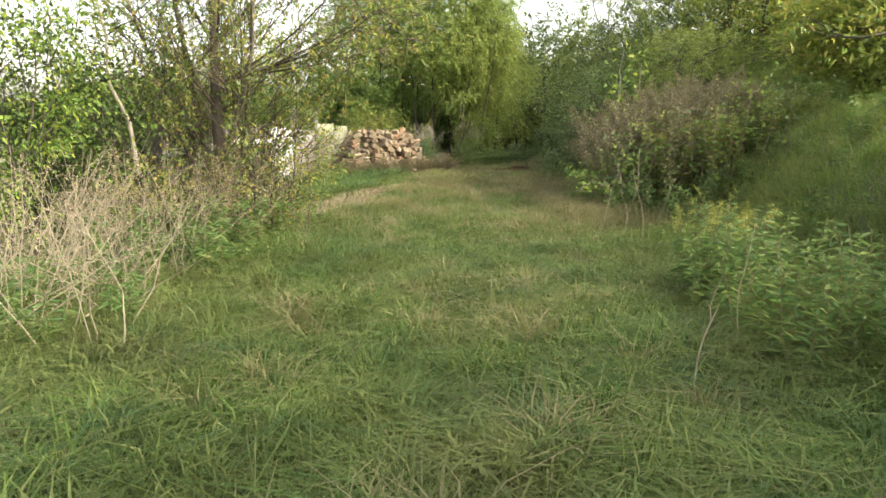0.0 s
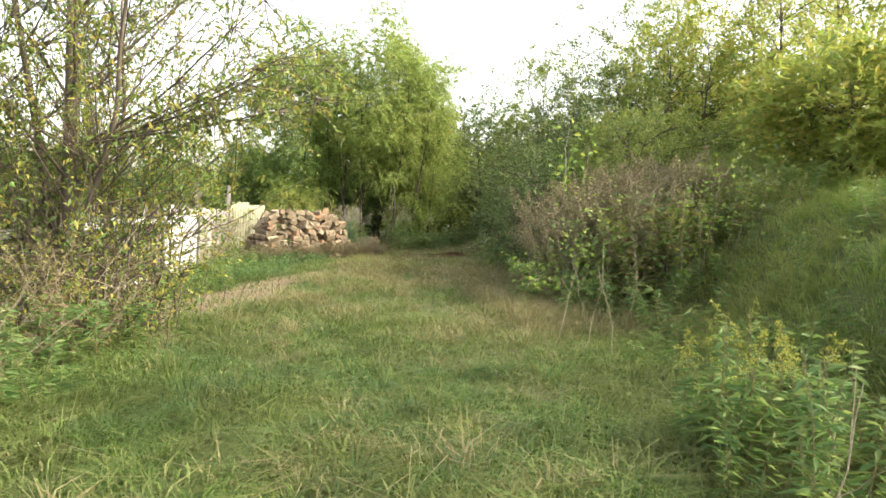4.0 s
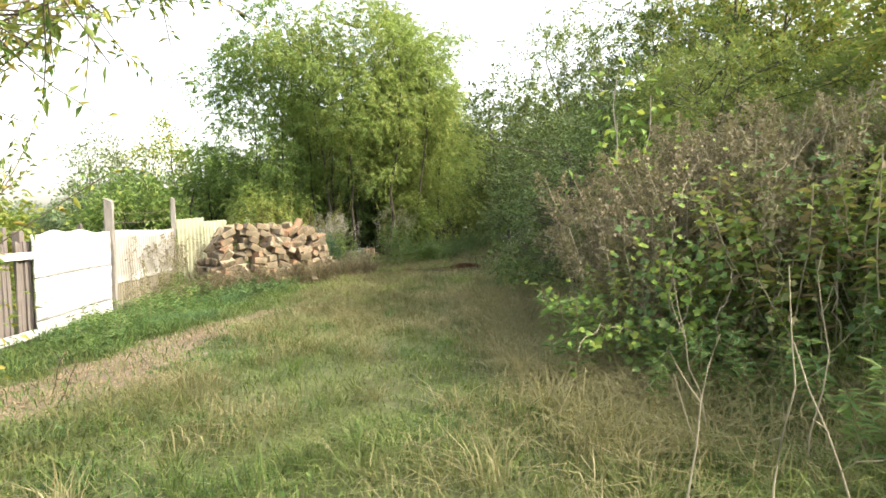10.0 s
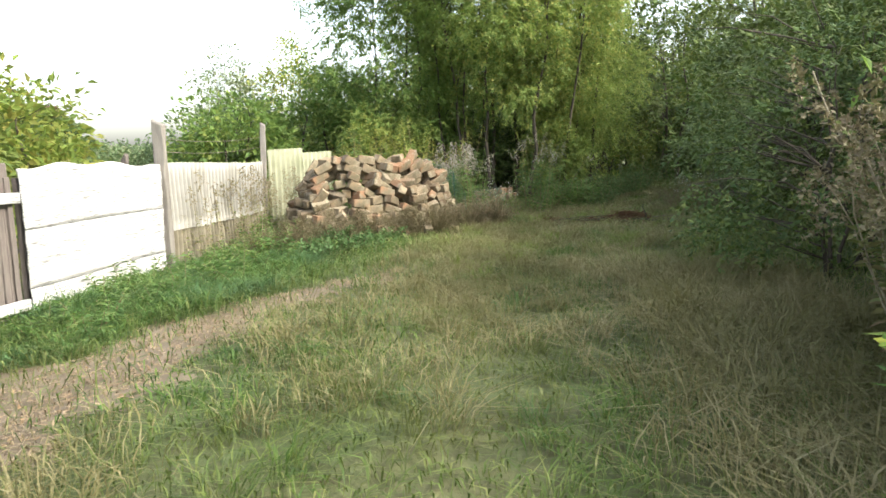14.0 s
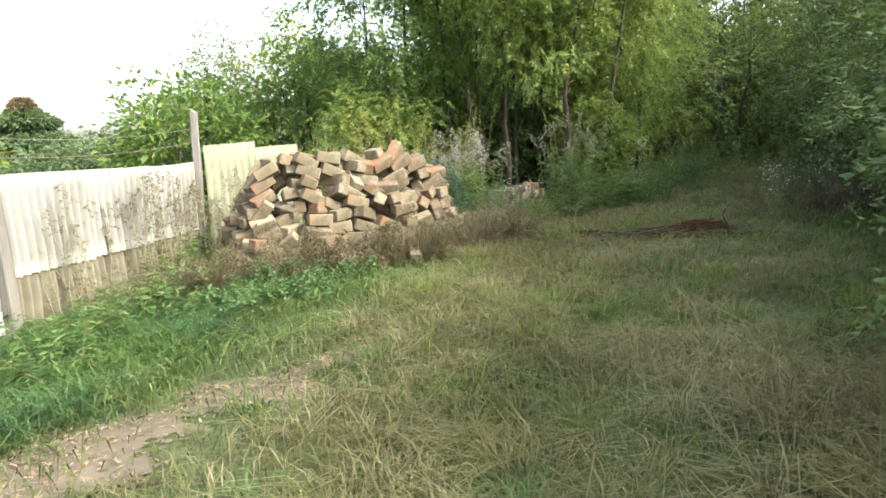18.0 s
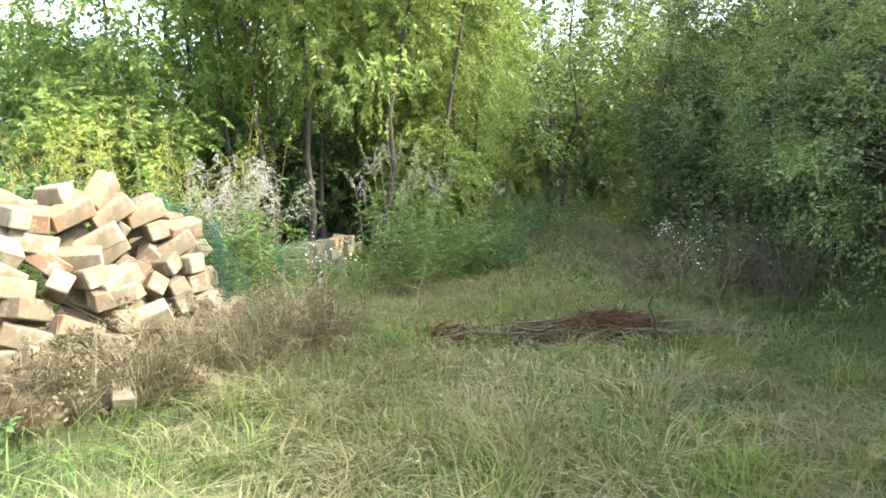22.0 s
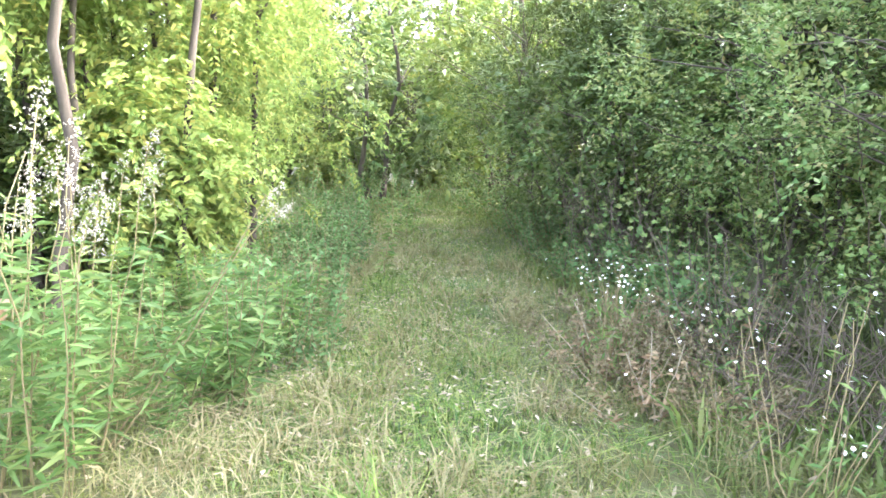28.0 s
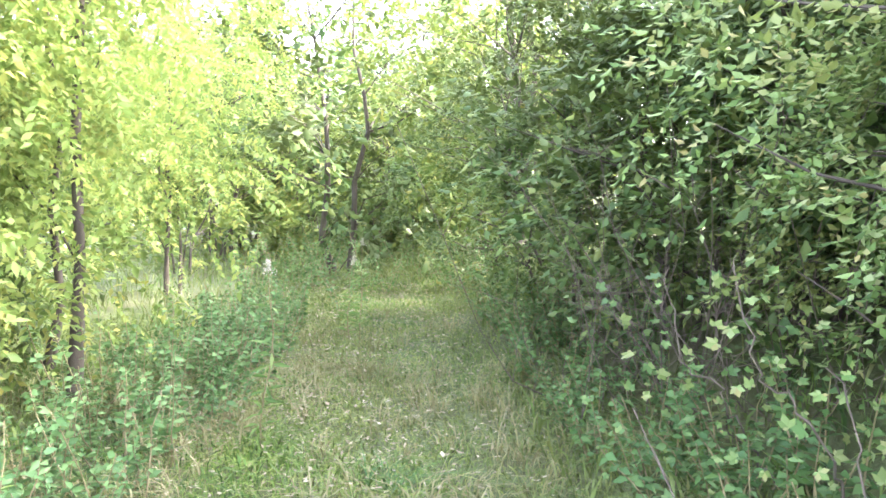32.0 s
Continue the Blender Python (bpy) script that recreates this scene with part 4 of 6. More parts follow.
# posts
for (x, y, top, w, lean, rz, mat, lab) in ((-4.17, 19.4, 1.9, 0.15, (2.0, 1.0), 8, M_WOOD, "squared grey weathered wooden fence post"), (-4.2, 22.82, 1.95, 0.1, (-1.0, 1.5), 20, M_WOOD, "grey weathered fence post with a split top"),
                                           (-4.62, 19.3, 1.45, 0.09, (1, 0), 0, M_WOOD_D, "short dark wooden post behind the fence")):
    z0 = float(land(x, y)) - 0.1
    me = box_mesh("fence_post", w, w * 0.85, top - z0, mat, 0.012, 0.008, int(y * 7), 5)
    for v in me.vertices:
        if v.co.z > (top - z0) * 0.93:
            v.co.z += 0.05 * math.sin(v.co.x * 60 + y)
    ob = tagged(new("fence_post", me), lab, "post", "fence posts")
    ob.matrix_basis = pose(x, y, z0, lean[0], lean[1], rz)

# corrugated sheets, three upper ones over darker lower ones
corr = thing("corrugated_fence", (-4.2, 19.52, -0.1), 0, "pale corrugated sheet fence, stained towards the grass", "fence")
for k in range(3):
    p = part("sheet", corrugated("sheet", 1.1, 0.47, 1.42 - 0.02 * k, 0.11, 0.047, M_CORR, k + 1), corr)
    p.matrix_basis = pose(0.03 + 0.012 * (k % 2), 1.07 * k, 0, 0, 0, -0.8 + 0.6 * k)
    p = part("lower_sheet", corrugated("lower_sheet", 1.1, -0.12, 0.55, 0.11, 0.045, M_CORR_L, k + 5), corr, "stained lower sheet")
    p.matrix_basis = pose(0.0 + 0.01 * (k % 2), 1.07 * k, 0, 0, 0, -0.8 + 0.6 * k)
for z in (0.3, 1.2):
    p = part("rail", box_mesh("rail", 0.05, 3.3, 0.07, M_WOOD_D, 0.006, 0.004, 3), corr)
    p.matrix_basis = pose(-0.06, 1.6, z)
back = thing("corner_fence", (-4.15, 23.0, -0.1), -27, "yellow-green corrugated sheets at the fence corner", "fence")
for k, top in enumerate((1.6, 1.52)):
    p = part("sheet", corrugated("sheet", 0.85, 0.0, top, 0.12, 0.02, M_CORR_Y, k + 11), back)
    p.matrix_basis = pose(0.01 * (k % 2), 0.83 * k, 0, 0, 0, (-2, 1, -1, 2)[k])
wire = []
for z in (1.5, 1.68):
    pts = curve((-4.3, 19.42, z), (-4.2, 22.82, z + 0.04), np.random.default_rng(int(z * 10)), 9, 0.0, -0.02)
    wire.append(tube(pts, np.full(9, 0.004), 4))
M_WIRE = plain("rusty_wire", [(0.12, 0.09, 0.07), (0.2, 0.17, 0.15)], 30, 0.6, 0.1)
for w_ in wire:
    tagged(new("fence_wire", mesh_of("fence_wire", *w_, M_WIRE)), "thin rusty fence wire between two posts", "wire", "fence wires")

# ---- brick pile ----
M_BRICK, nt, b = material("old_brick")
info = nt.nodes.new("ShaderNodeObjectInfo")
base = ramp_of(nt, [(0.11, 0.078, 0.048), (0.19, 0.142, 0.088), (0.27, 0.215, 0.14), (0.14, 0.108, 0.07), (0.22, 0.12, 0.065), (0.3, 0.255, 0.175), (0.11, 0.088, 0.06), (0.24, 0.175, 0.102)], info.outputs["Random"])
n1, n2, n3 = noise_of(nt, 7, 6, 0.7), noise_of(nt, 45, 5), noise_of(nt, 3, 3)
col = mixed(nt, stretched(nt, n1, 0.5, 0.62), base, (0.36, 0.32, 0.24))
col = mixed(nt, stretched(nt, n3, 0.48, 0.62), col, (0.125, 0.105, 0.065))
tc = nt.nodes.new("ShaderNodeTexCoord")
wav = nt.nodes.new("ShaderNodeTexWave")
wav.inputs["Scale"].default_value, wav.inputs["Distortion"].default_value = 30.0, 1.5
wav.bands_direction = "X"
link(nt, tc.outputs["Object"], wav.inputs["Vector"])
col = mixed(nt, stretched(nt, wav.outputs["Fac"], 0.0, 0.25), mixed(nt, 0.3, col, (0.12, 0.08, 0.05)), col)
link(nt, col, b.inputs["Base Color"])
b.inputs["Roughness"].default_value = 0.92
hsum = nt.nodes.new("ShaderNodeMath")
hsum.operation = "ADD"
link(nt, n2, hsum.inputs[0])
link(nt, wav.outputs["Fac"], hsum.inputs[1])
bumped(nt, b, hsum.outputs[0], 0.4, 0.003)
BRICKS = [box_mesh("brick", 0.29, 0.14, 0.135, M_BRICK, 0.009, 0.006, s, 1, False) for s in range(5)] + \
         [box_mesh("brick", 0.2, 0.14, 0.135, M_BRICK, 0.012, 0.012, 9, 1, False)]
pile = thing("brick_pile", (-2.05, 22.85, float(land(-2.05, 22.85))), 39.7, "tumbled heap of old tan and orange bricks on the grass", "brick pile")
rng = random.Random(21)
count = 0
for layer in range(10):
    z = 0.07 + layer * 0.139
    f = layer / 9
    hl, hd = 1.54 - 0.5 * f ** 1.8, 0.95 - 0.58 * f
    top = layer >= 8
    row, yy = 0, -hd
    while yy <= hd:
        xx = -hl + rng.uniform(0, 0.1)
        wide = math.sqrt(max(0.0, 1 - (yy / (hd + 0.05)) ** 4)) * hl
        while xx <= hl:
            inside = abs(xx) < wide
            shell = yy < -hd + 0.3 or abs(xx) > wide - 0.33 or top
            if inside and shell and rng.random() < 0.93 and count < 299 and (yy < 0.35 * hd or abs(xx) > wide - 0.3 or top):
                end_on = rng.random() < 0.45
                yaw = rng.gauss(0, 19) + (90 if end_on else 0)
                sway = 30 * math.sin(xx * 3.1 + layer * 0.25 + 0.6) + 8 * math.sin(xx * 7.3)
                p = part("brick", BRICKS[rng.choice((0, 1, 2, 3, 4, 0, 1, 2, 5))], pile)
                p.matrix_basis = pose(xx, yy + rng.uniform(-0.05, 0.05), z + rng.uniform(-0.03, 0.04), rng.gauss(0, 13) + (sway if end_on else 0), rng.gauss(0, 13) + (0 if end_on else sway), yaw)
                count += 1
                xx += (0.165 if end_on else 0.29) + rng.uniform(0.0, 0.02)
            else:
                xx += 0.1
        yy += 0.21
        row += 1
for k in range(16):  # fallen ones at the foot
    p = part("brick", BRICKS[k % 6], pile)
    p.matrix_basis = pose(rng.uniform(-1.2, 1.6), -1.1 - rng.uniform(0, 0.28), 0.09 + rng.uniform(0, 0.12), rng.gauss(0, 22), rng.gauss(0, 22), rng.uniform(0, 180))

stack = thing("brick_stack", (-0.25, 27.2, float(land(-0.2, 27.5))), 68, "low row of old bricks in the weeds", "brick pile")
for k in range(26):
    lay = k % 3
    p = part("brick", BRICKS[k % 6], stack)
    p.matrix_basis = pose((k // 3) * 0.21 - 0.8 + rng.uniform(-0.03, 0.03), rng.uniform(-0.08, 0.08), 0.08 + 0.14 * lay, rng.gauss(0, 6), rng.gauss(0, 6), 90 + rng.uniform(-15, 15))

# green netting
M_NET = plain("green_netting", [(0.015, 0.07, 0.045), (0.03, 0.11, 0.075)], 20, 0.6, 0.1)


def netting(name, corners, seed, label, n=34, m=22, thick=0.003, sag=0.12):
    """A hanging net between four corners: crossing strands, each a thin flat ribbon."""
    rng = np.random.default_rng(seed)
    c = [np.array(q, float) for q in corners]
    u, v = np.meshgrid(np.linspace(0, 1, n), np.linspace(0, 1, m), indexing="ij")
    g = (c[0][None, None] * ((1 - u) * (1 - v))[..., None] + c[1] * (u * (1 - v))[..., None] + c[2] * (u * v)[..., None] + c[3] * ((1 - u) * v)[..., None])
    g[..., 2] -= sag * np.sin(u * np.pi) * np.sin(v * np.pi)
    g += 0.03 * np.sin(u * 17 + v * 9)[..., None] * [1, 0.6, 0.4]
    pcs = [tube(g[i], np.full(m, thick), 3) for i in range(n)] + [tube(g[:, j], np.full(n, thick), 3) for j in range(m)]
    return tagged(new(name, mesh_of(name, *merged(pcs), M_NET)), label, "net")


netting("garden_net", ((-1.35, 23.9, 1.25), (-0.65, 23.35, 0.95), (-0.35, 23.4, 0.1), (-0.9, 24.1, 0.1)), 1, "green plastic netting hanging over the end of the brick pile")
netting("garden_net", ((-0.75, 25.9, 0.52), (-0.1, 26.9, 0.5), (0.1, 26.8, 0.1), (-0.6, 25.7, 0.08)), 2, "green plastic netting lying over a low row of bricks")


# ---- willow by the start: whips fanning up from a few stems ----
def willow(at, seed, label):
    rng = np.random.default_rng(seed)
    t = thing("willow", (at[0], at[1], float(land(*at)) - 0.03), 0, label, "tree")
    leaf_p, leaf_d, twig = [], [], []

    def whip(a, d, length, r, depth):
        n = 7
        d = unit(d)
        pts = [np.asarray(a, float)]
        for _ in range(n - 1):
            d = unit(d + rng.normal(size=3) * 0.07 + np.array([0, 0, 0.05]))
            pts.append(pts[-1] + d * length / (n - 1))
        pts = np.array(pts)
        piece = tube(pts, np.linspace(r, max(r * (0.4 if depth == 0 else 0.2), 0.003), n), 7 if depth == 0 else 5 if depth < 2 else 4)
        if depth == 0:
            part("trunk", mesh_of("trunk", *piece, M_BARK_W, smooth=True), t)
        elif depth == 1:
            part("limb", mesh_of("limb", *piece, M_BARK_W, smooth=True), t)
        else:
            twig.append(piece)
        if depth >= 1:
            k = int(length * (9 if depth == 1 else 20))
            s = rng.uniform(0.3, 1, k) * (n - 1)
            i0 = np.minimum(s.astype(int), n - 2)
            p = pts[i0] + (pts[i0 + 1] - pts[i0]) * (s - i0)[:, None]
            leaf_p.append(p + rng.normal(size=p.shape) * 0.02)
            leaf_d.append(rng.normal(size=p.shape) + d * 0.6 + [0, 0, -0.5])
        return pts

    for k, (lean, h, r) in enumerate((((0.02, 0.0), 5.8, 0.11), ((-0.12, 0.05), 5.4, 0.065), ((0.3, -0.12), 4.3, 0.05), ((-0.32, -0.1), 4.4, 0.045), ((0.12, 0.22), 4.6, 0.04))):
        foot = np.array([0.12 * (k > 0) * math.cos(k * 1.7), 0.12 * (k > 0) * math.sin(k * 1.7), 0])
        stem = whip(foot, np.array([lean[0], lean[1], 1.0]), h, r, 0)
        for m in range(17):
            j = int(rng.integers(1, 6))
            az = rng.uniform(0, 6.28)
            up = rng.uniform(0.25, 1.15)
            limb = whip(stem[j], np.array([math.cos(az), math.sin(az), up]), rng.uniform(1.8, 3.4), max(r * 0.2, 0.011), 1)
            for q in range(10):
                i = int(rng.integers(1, 6))
                whip(limb[i], (limb[-1] - limb[0]) / np.linalg.norm(limb[-1] - limb[0]) + rng.normal(size=3) * 0.45 + [0, 0, 0.2], rng.uniform(0.6, 1.6), 0.006, 2)
    for way, ln in (((1, -0.15, 0.1), 3.0), ((1, -0.45, 0.2), 3.0), ((0.9, 0.1, 0.4), 2.8), ((0.8, -0.6, 0.05), 2.6), ((1, 0.2, 0.25), 3.1), ((1, -0.3, 0.5), 3.0)):
        limb = whip(np.array([0.1, 0, 2.35]), np.array(way, float), ln, 0.022, 1)
        for q in range(32):
            i = int(rng.integers(2, 7))
            whip(limb[i], rng.normal(size=3) * [0.7, 0.7, 0.5] + [0.5, 0, -0.25], rng.uniform(0.4, 0.9), 0.006, 2)
    tagged(part("twig_mass", mesh_of("twig_mass", *merged(twig), M_BARK_W, smooth=True), t), kind="stuff")
    p, d = np.concatenate(leaf_p), np.concatenate(leaf_d)
    ln = rng.uniform(0.05, 0.11, len(p))
    part("crown", mesh_of("crown", *kites(p, d, ln, ln * 0.34, rng), M_WILLOW), t)
    return t


willow((-3.45, 10.9), 31, "multi-stemmed willow with bare whips and sparse yellowing leaves")
SCRUB = [  # place, height, radius, underside, leaf, clumps, per, leaf size, label
    (-2.6, 11.3, 2.3, 0.8, 0.1, M_WILLOW, 74, 20, 0.07, "twiggy yellowing scrub beside the willow"),
    (-3.7, 11.9, 2.6, 0.9, 0.1, M_WILLOW, 70, 14, 0.075, "twiggy yellowing scrub behind the willow"),
    (-2.6, 10.0, 1.5, 0.8, 0.1, M_WILLOW, 74, 18, 0.065, "twiggy yellowing scrub at the foot of the willow"),
    (-3.75, 9.5, 1.3, 0.8, 0.1, M_WILLOW, 74, 18, 0.065, "twiggy yellowing scrub at the foot of the willow"),
    (-4.6, 10.4, 2.9, 1.0, 0.2, M_DARK, 70, 40, 0.09, "dark leafy scrub behind the willow"),
    (-5.4, 8.6, 3.9, 1.25, 0.2, M_VINE, 90, 46, 0.075, "ivy-covered scrub beside the track"),
    (-6.2, 10.6, 3.6, 1.3, 0.2, M_DARK, 90, 40, 0.1, "dark leafy scrub behind the willow"),
    (-5.0, 12.6, 2.6, 1.0, 0.2, M_DARK, 70, 36, 0.09, "dark leafy scrub beyond the fence"),
    (-7.0, 6.5, 3.8, 1.5, 0.2, M_DARK, 90, 40, 0.1, "dark leafy scrub beside the track"),
    (-7.5, 13.5, 3.0, 1.4, 0.2, M_DARK, 80, 36, 0.1, "dark leafy scrub beyond the fence"),
]
for k, (x, y, h, r, low, m, cl, per, lf, lab) in enumerate(SCRUB):
    tree("scrub_bush", (x, y), h, r, low, m, lab, 300 + k, 5, cl, per, lf, group="scrub by the willow", clump_r=0.4, girth=0.02, category="shrub", spread=0.7)


def brush(at, rad, h, n, mat, seed, label, lean=0.3, r=0.006, group="bare brush by the willow"):
    """A tangle of thin bare shoots that rise from one patch of ground and arch over each other."""
    rng = np.random.default_rng(seed)
    t = thing("bare_brush", (at[0], at[1], float(land(*at)) - 0.02), 0, label, "brush", group)
    tall, rest = [], []
    for k in range(n):
        foot = np.append(rng.normal(size=2) * rad * 0.45, 0)
        hh = h * rng.uniform(0.35, 1.1)
        way = rng.normal(size=2) * lean * hh
        top = foot + [way[0], way[1], hh]
        pts = curve(foot, top, rng, 6, 0.07, -0.1 * hh if k % 3 else 0.0)
        piece = tube(pts, np.linspace(r * rng.uniform(0.6, 1.3), 0.002, 6), 4)
        if k < 6:
            part("shoot", mesh_of("shoot", *piece, mat, smooth=True), t)
        else:
            rest.append(piece)
        for _ in range(3):
            j = int(rng.integers(2, 5))
            rest.append(tube(curve(pts[j], pts[j] + rng.normal(size=3) * [0.22, 0.22, 0.12] + [0, 0, 0.16], rng, 4, 0.1), np.linspace(0.0035, 0.0015, 4), 3))
    tagged(part("twig_mass", mesh_of("twig_mass", *merged(rest), mat, smooth=True), t), kind="stuff")
    return t


for k, (x, y, rad, h, n, m, ln) in enumerate([(-3.3, 10.6, 0.9, 2.1, 46, M_BARK_W, 0.26), (-2.8, 10.3, 0.7, 1.7, 44, M_BARK_W, 0.3), (-3.9, 9.9, 0.9, 2.0, 44, M_BARK_W, 0.3), (-3.4, 11.4, 0.9, 2.4, 40, M_BARK_W, 0.24),
                                              (-3.7, 8.9, 0.9, 1.3, 34, M_STEM_D, 0.7), (-4.3, 8.0, 1.0, 1.5, 34, M_STEM_D, 0.7), (-3.7, 6.9, 0.9, 1.2, 34, M_STEM_D, 0.8), (-3.3, 5.8, 0.8, 1.0, 34, M_STEM_D, 0.8), (-4.4, 5.8, 1.0, 1.4, 34, M_STEM_D, 0.7)]):
    brush((x, y), rad, h, n, m, 350 + k, "tangle of thin brown bare shoots round the willow" if m is M_BARK_W else "tangle of pale dead stems leaning over each other", ln)
for k, (x, y, rad, h) in enumerate([(4.35, 24.9, 0.6, 0.9), (4.55, 25.6, 0.5, 1.1), (4.4, 24.1, 0.5, 0.8), (5.8, 29.0, 0.7, 1.9), (6.0, 28.2, 0.7, 2.0)]):
    brush((x, y), rad, h, 34, M_BARK_W, 370 + k, "tangle of bare brown twigs at the foot of the hedge" if k < 3 else "bare brown twigs in the dim hollow of the hedge", 0.4, 0.005, "bare twigs by the hedge")
lean_at = (-4.0, 9.75)
sap = thing("sapling", (*lean_at, float(land(*lean_at)) - 0.02), 0, "thin leaning sapling with pale bark and ivy leaves", "tree")
rng = np.random.default_rng(12)
pts = curve((0, 0, 0), (-1.25, 0.4, 4.6), rng, 9, 0.04)
part("trunk", mesh_of("trunk", *tube(pts, np.linspace(0.04, 0.012, 9), 7), M_BARK_P, smooth=True), sap)
for k in range(7):
    j = 3 + k % 5
    az = rng.uniform(0, 6.28)
    part("limb", mesh_of("limb", *tube(curve(pts[j], pts[j] + [math.cos(az) * 0.9, math.sin(az) * 0.9, 0.7], rng, 5, 0.08), np.linspace(0.012, 0.004, 5), 4), M_BARK, smooth=True), sap)
q = pts[rng.integers(3, 9, 420)] + rng.normal(size=(420, 3)) * [0.35, 0.35, 0.3]
part("crown", mesh_of("crown", *kites(q, rng.normal(size=(420, 3)) + [0, 0, -0.4], rng.uniform(0.06, 0.11, 420), rng.uniform(0.04, 0.08, 420), rng), M_VINE), sap)
sp = thing("sapling", (3.7, 15.3, float(land(3.7, 15.3)) - 0.02), 0, "thin sapling with large pale yellow-green leaves behind the dry stand", "tree")
rng = np.random.default_rng(14)
lp = []
for k in range(4):
    pts = curve((0.03 * k, 0, 0), (0.3 * math.sin(k * 1.9) + 0.1, 0.3 * math.cos(k * 1.9), 3.0 - 0.35 * k), rng, 8, 0.05)
    part("trunk", mesh_of("trunk", *tube(pts, np.linspace(0.018, 0.005, 8), 5), M_BARK_P, smooth=True), sp)
    lp.append(np.concatenate([pts[3:]] * 9))
lp = np.concatenate(lp) + rng.normal(size=(180, 3)) * [0.2, 0.2, 0.14]
part("crown", mesh_of("crown", *kites(lp, rng.normal(size=(180, 3)) * [1, 1, 0.4] + [0, 0, -0.5], rng.uniform(0.11, 0.18, 180), rng.uniform(0.06, 0.09, 180), rng), M_VINE), sp)
# overhanging tree on the bank near the start
over = tree("bank_tree", (5.9, 6.6), 5.0, 2.3, 1.3, M_VINE, "small bank tree with thin branches reaching over the grass", 71, 3, 70, 22, 0.1, group="trees on the bank", clump_r=0.5, girth=0.04, spread=0.8)
base = np.array(over.location)
rng = np.random.default_rng(91)
lp = []
for ends in (((5.9, 6.6, 4.3), (4.2, 5.2, 3.4), (2.86, 5.0, 3.14), (2.36, 5.26, 3.12), (1.8, 5.49, 3.16), (1.36, 5.63, 3.28)),
             ((5.9, 6.6, 4.6), (3.6, 5.2, 4.0), (2.33, 5.27, 3.72), (1.42, 5.61, 3.63), (0.35, 5.79, 3.68)),
             ((5.9, 6.6, 3.4), (4.0, 5.2, 2.6), (2.88, 4.98, 2.49), (2.62, 5.13, 2.68), (2.21, 5.33, 2.75)),
             ((5.9, 6.6, 3.0), (4.0, 5.2, 2.4), (2.9, 4.97, 2.11), (2.52, 5.18, 2.28))):
    way = np.array(ends) - base
    k = np.linspace(0, len(way) - 1, 12)
    pts = np.stack([np.interp(k, np.arange(len(way)), way[:, c]) for c in range(3)], 1) + rng.normal(size=(12, 3)) * 0.015
    part("limb", mesh_of("limb", *tube(pts, np.linspace(0.022, 0.004, 12), 5), M_BARK, smooth=True), over)
    for _ in range(16):
        a = pts[int(rng.integers(3, 12))]
        tw = curve(a, a + rng.normal(size=3) * [0.22, 0.22, 0.1] + [0, 0, rng.choice((-0.16, 0.2))], rng, 4, 0.06)
        part("limb", mesh_of("limb", *tube(tw, np.linspace(0.005, 0.0015, 4), 3), M_BARK), over) if _ < 2 else None
        lp.append(tw[rng.integers(1, 4, 7)] + rng.normal(size=(7, 3)) * 0.03)
lp = np.concatenate(lp)
n = len(lp)
ln = rng.uniform(0.05, 0.085, n)
part("hanging_leaves", mesh_of("hanging_leaves", *kites(lp, rng.normal(size=(n, 3)) * [0.6, 0.6, 0.5] + [0, 0, -0.7], ln, ln * 0.4, rng), M_WILLOW), over)


# ---- weeds ----
def plume(rng, at, way, size, n=12, per=16, side=0.5, bit=0.022, wide=0.6):
    """A tapering flower plume: arching side sprays set with small bits. Returns places, triangles."""
    ps, ds = [], []
    way = unit(np.asarray(way, float))
    for k in range(n):
        s = k / n
        a = rng.uniform(0, 6.28)
        out = unit(np.array([math.cos(a), math.sin(a), 0.35]))
        ln = size * side * (1 - s * 0.75) * rng.uniform(0.7, 1.2)
        b0 = np.asarray(at) + way * size * s
        t = np.linspace(0.15, 1, per)[:, None]
        ps.append(b0 + out * ln * t + np.array([0, 0, -1]) * ln * 0.55 * t ** 2 + rng.normal(size=(per, 3)) * 0.006)
        ds.append(rng.normal(size=(per, 3)) + [0, 0, 0.8])
    p, d = np.concatenate(ps), np.concatenate(ds)
    ln = bit * rng.uniform(0.6, 1.4, len(p))
    return kites(p, d, ln, ln * wide, rng)


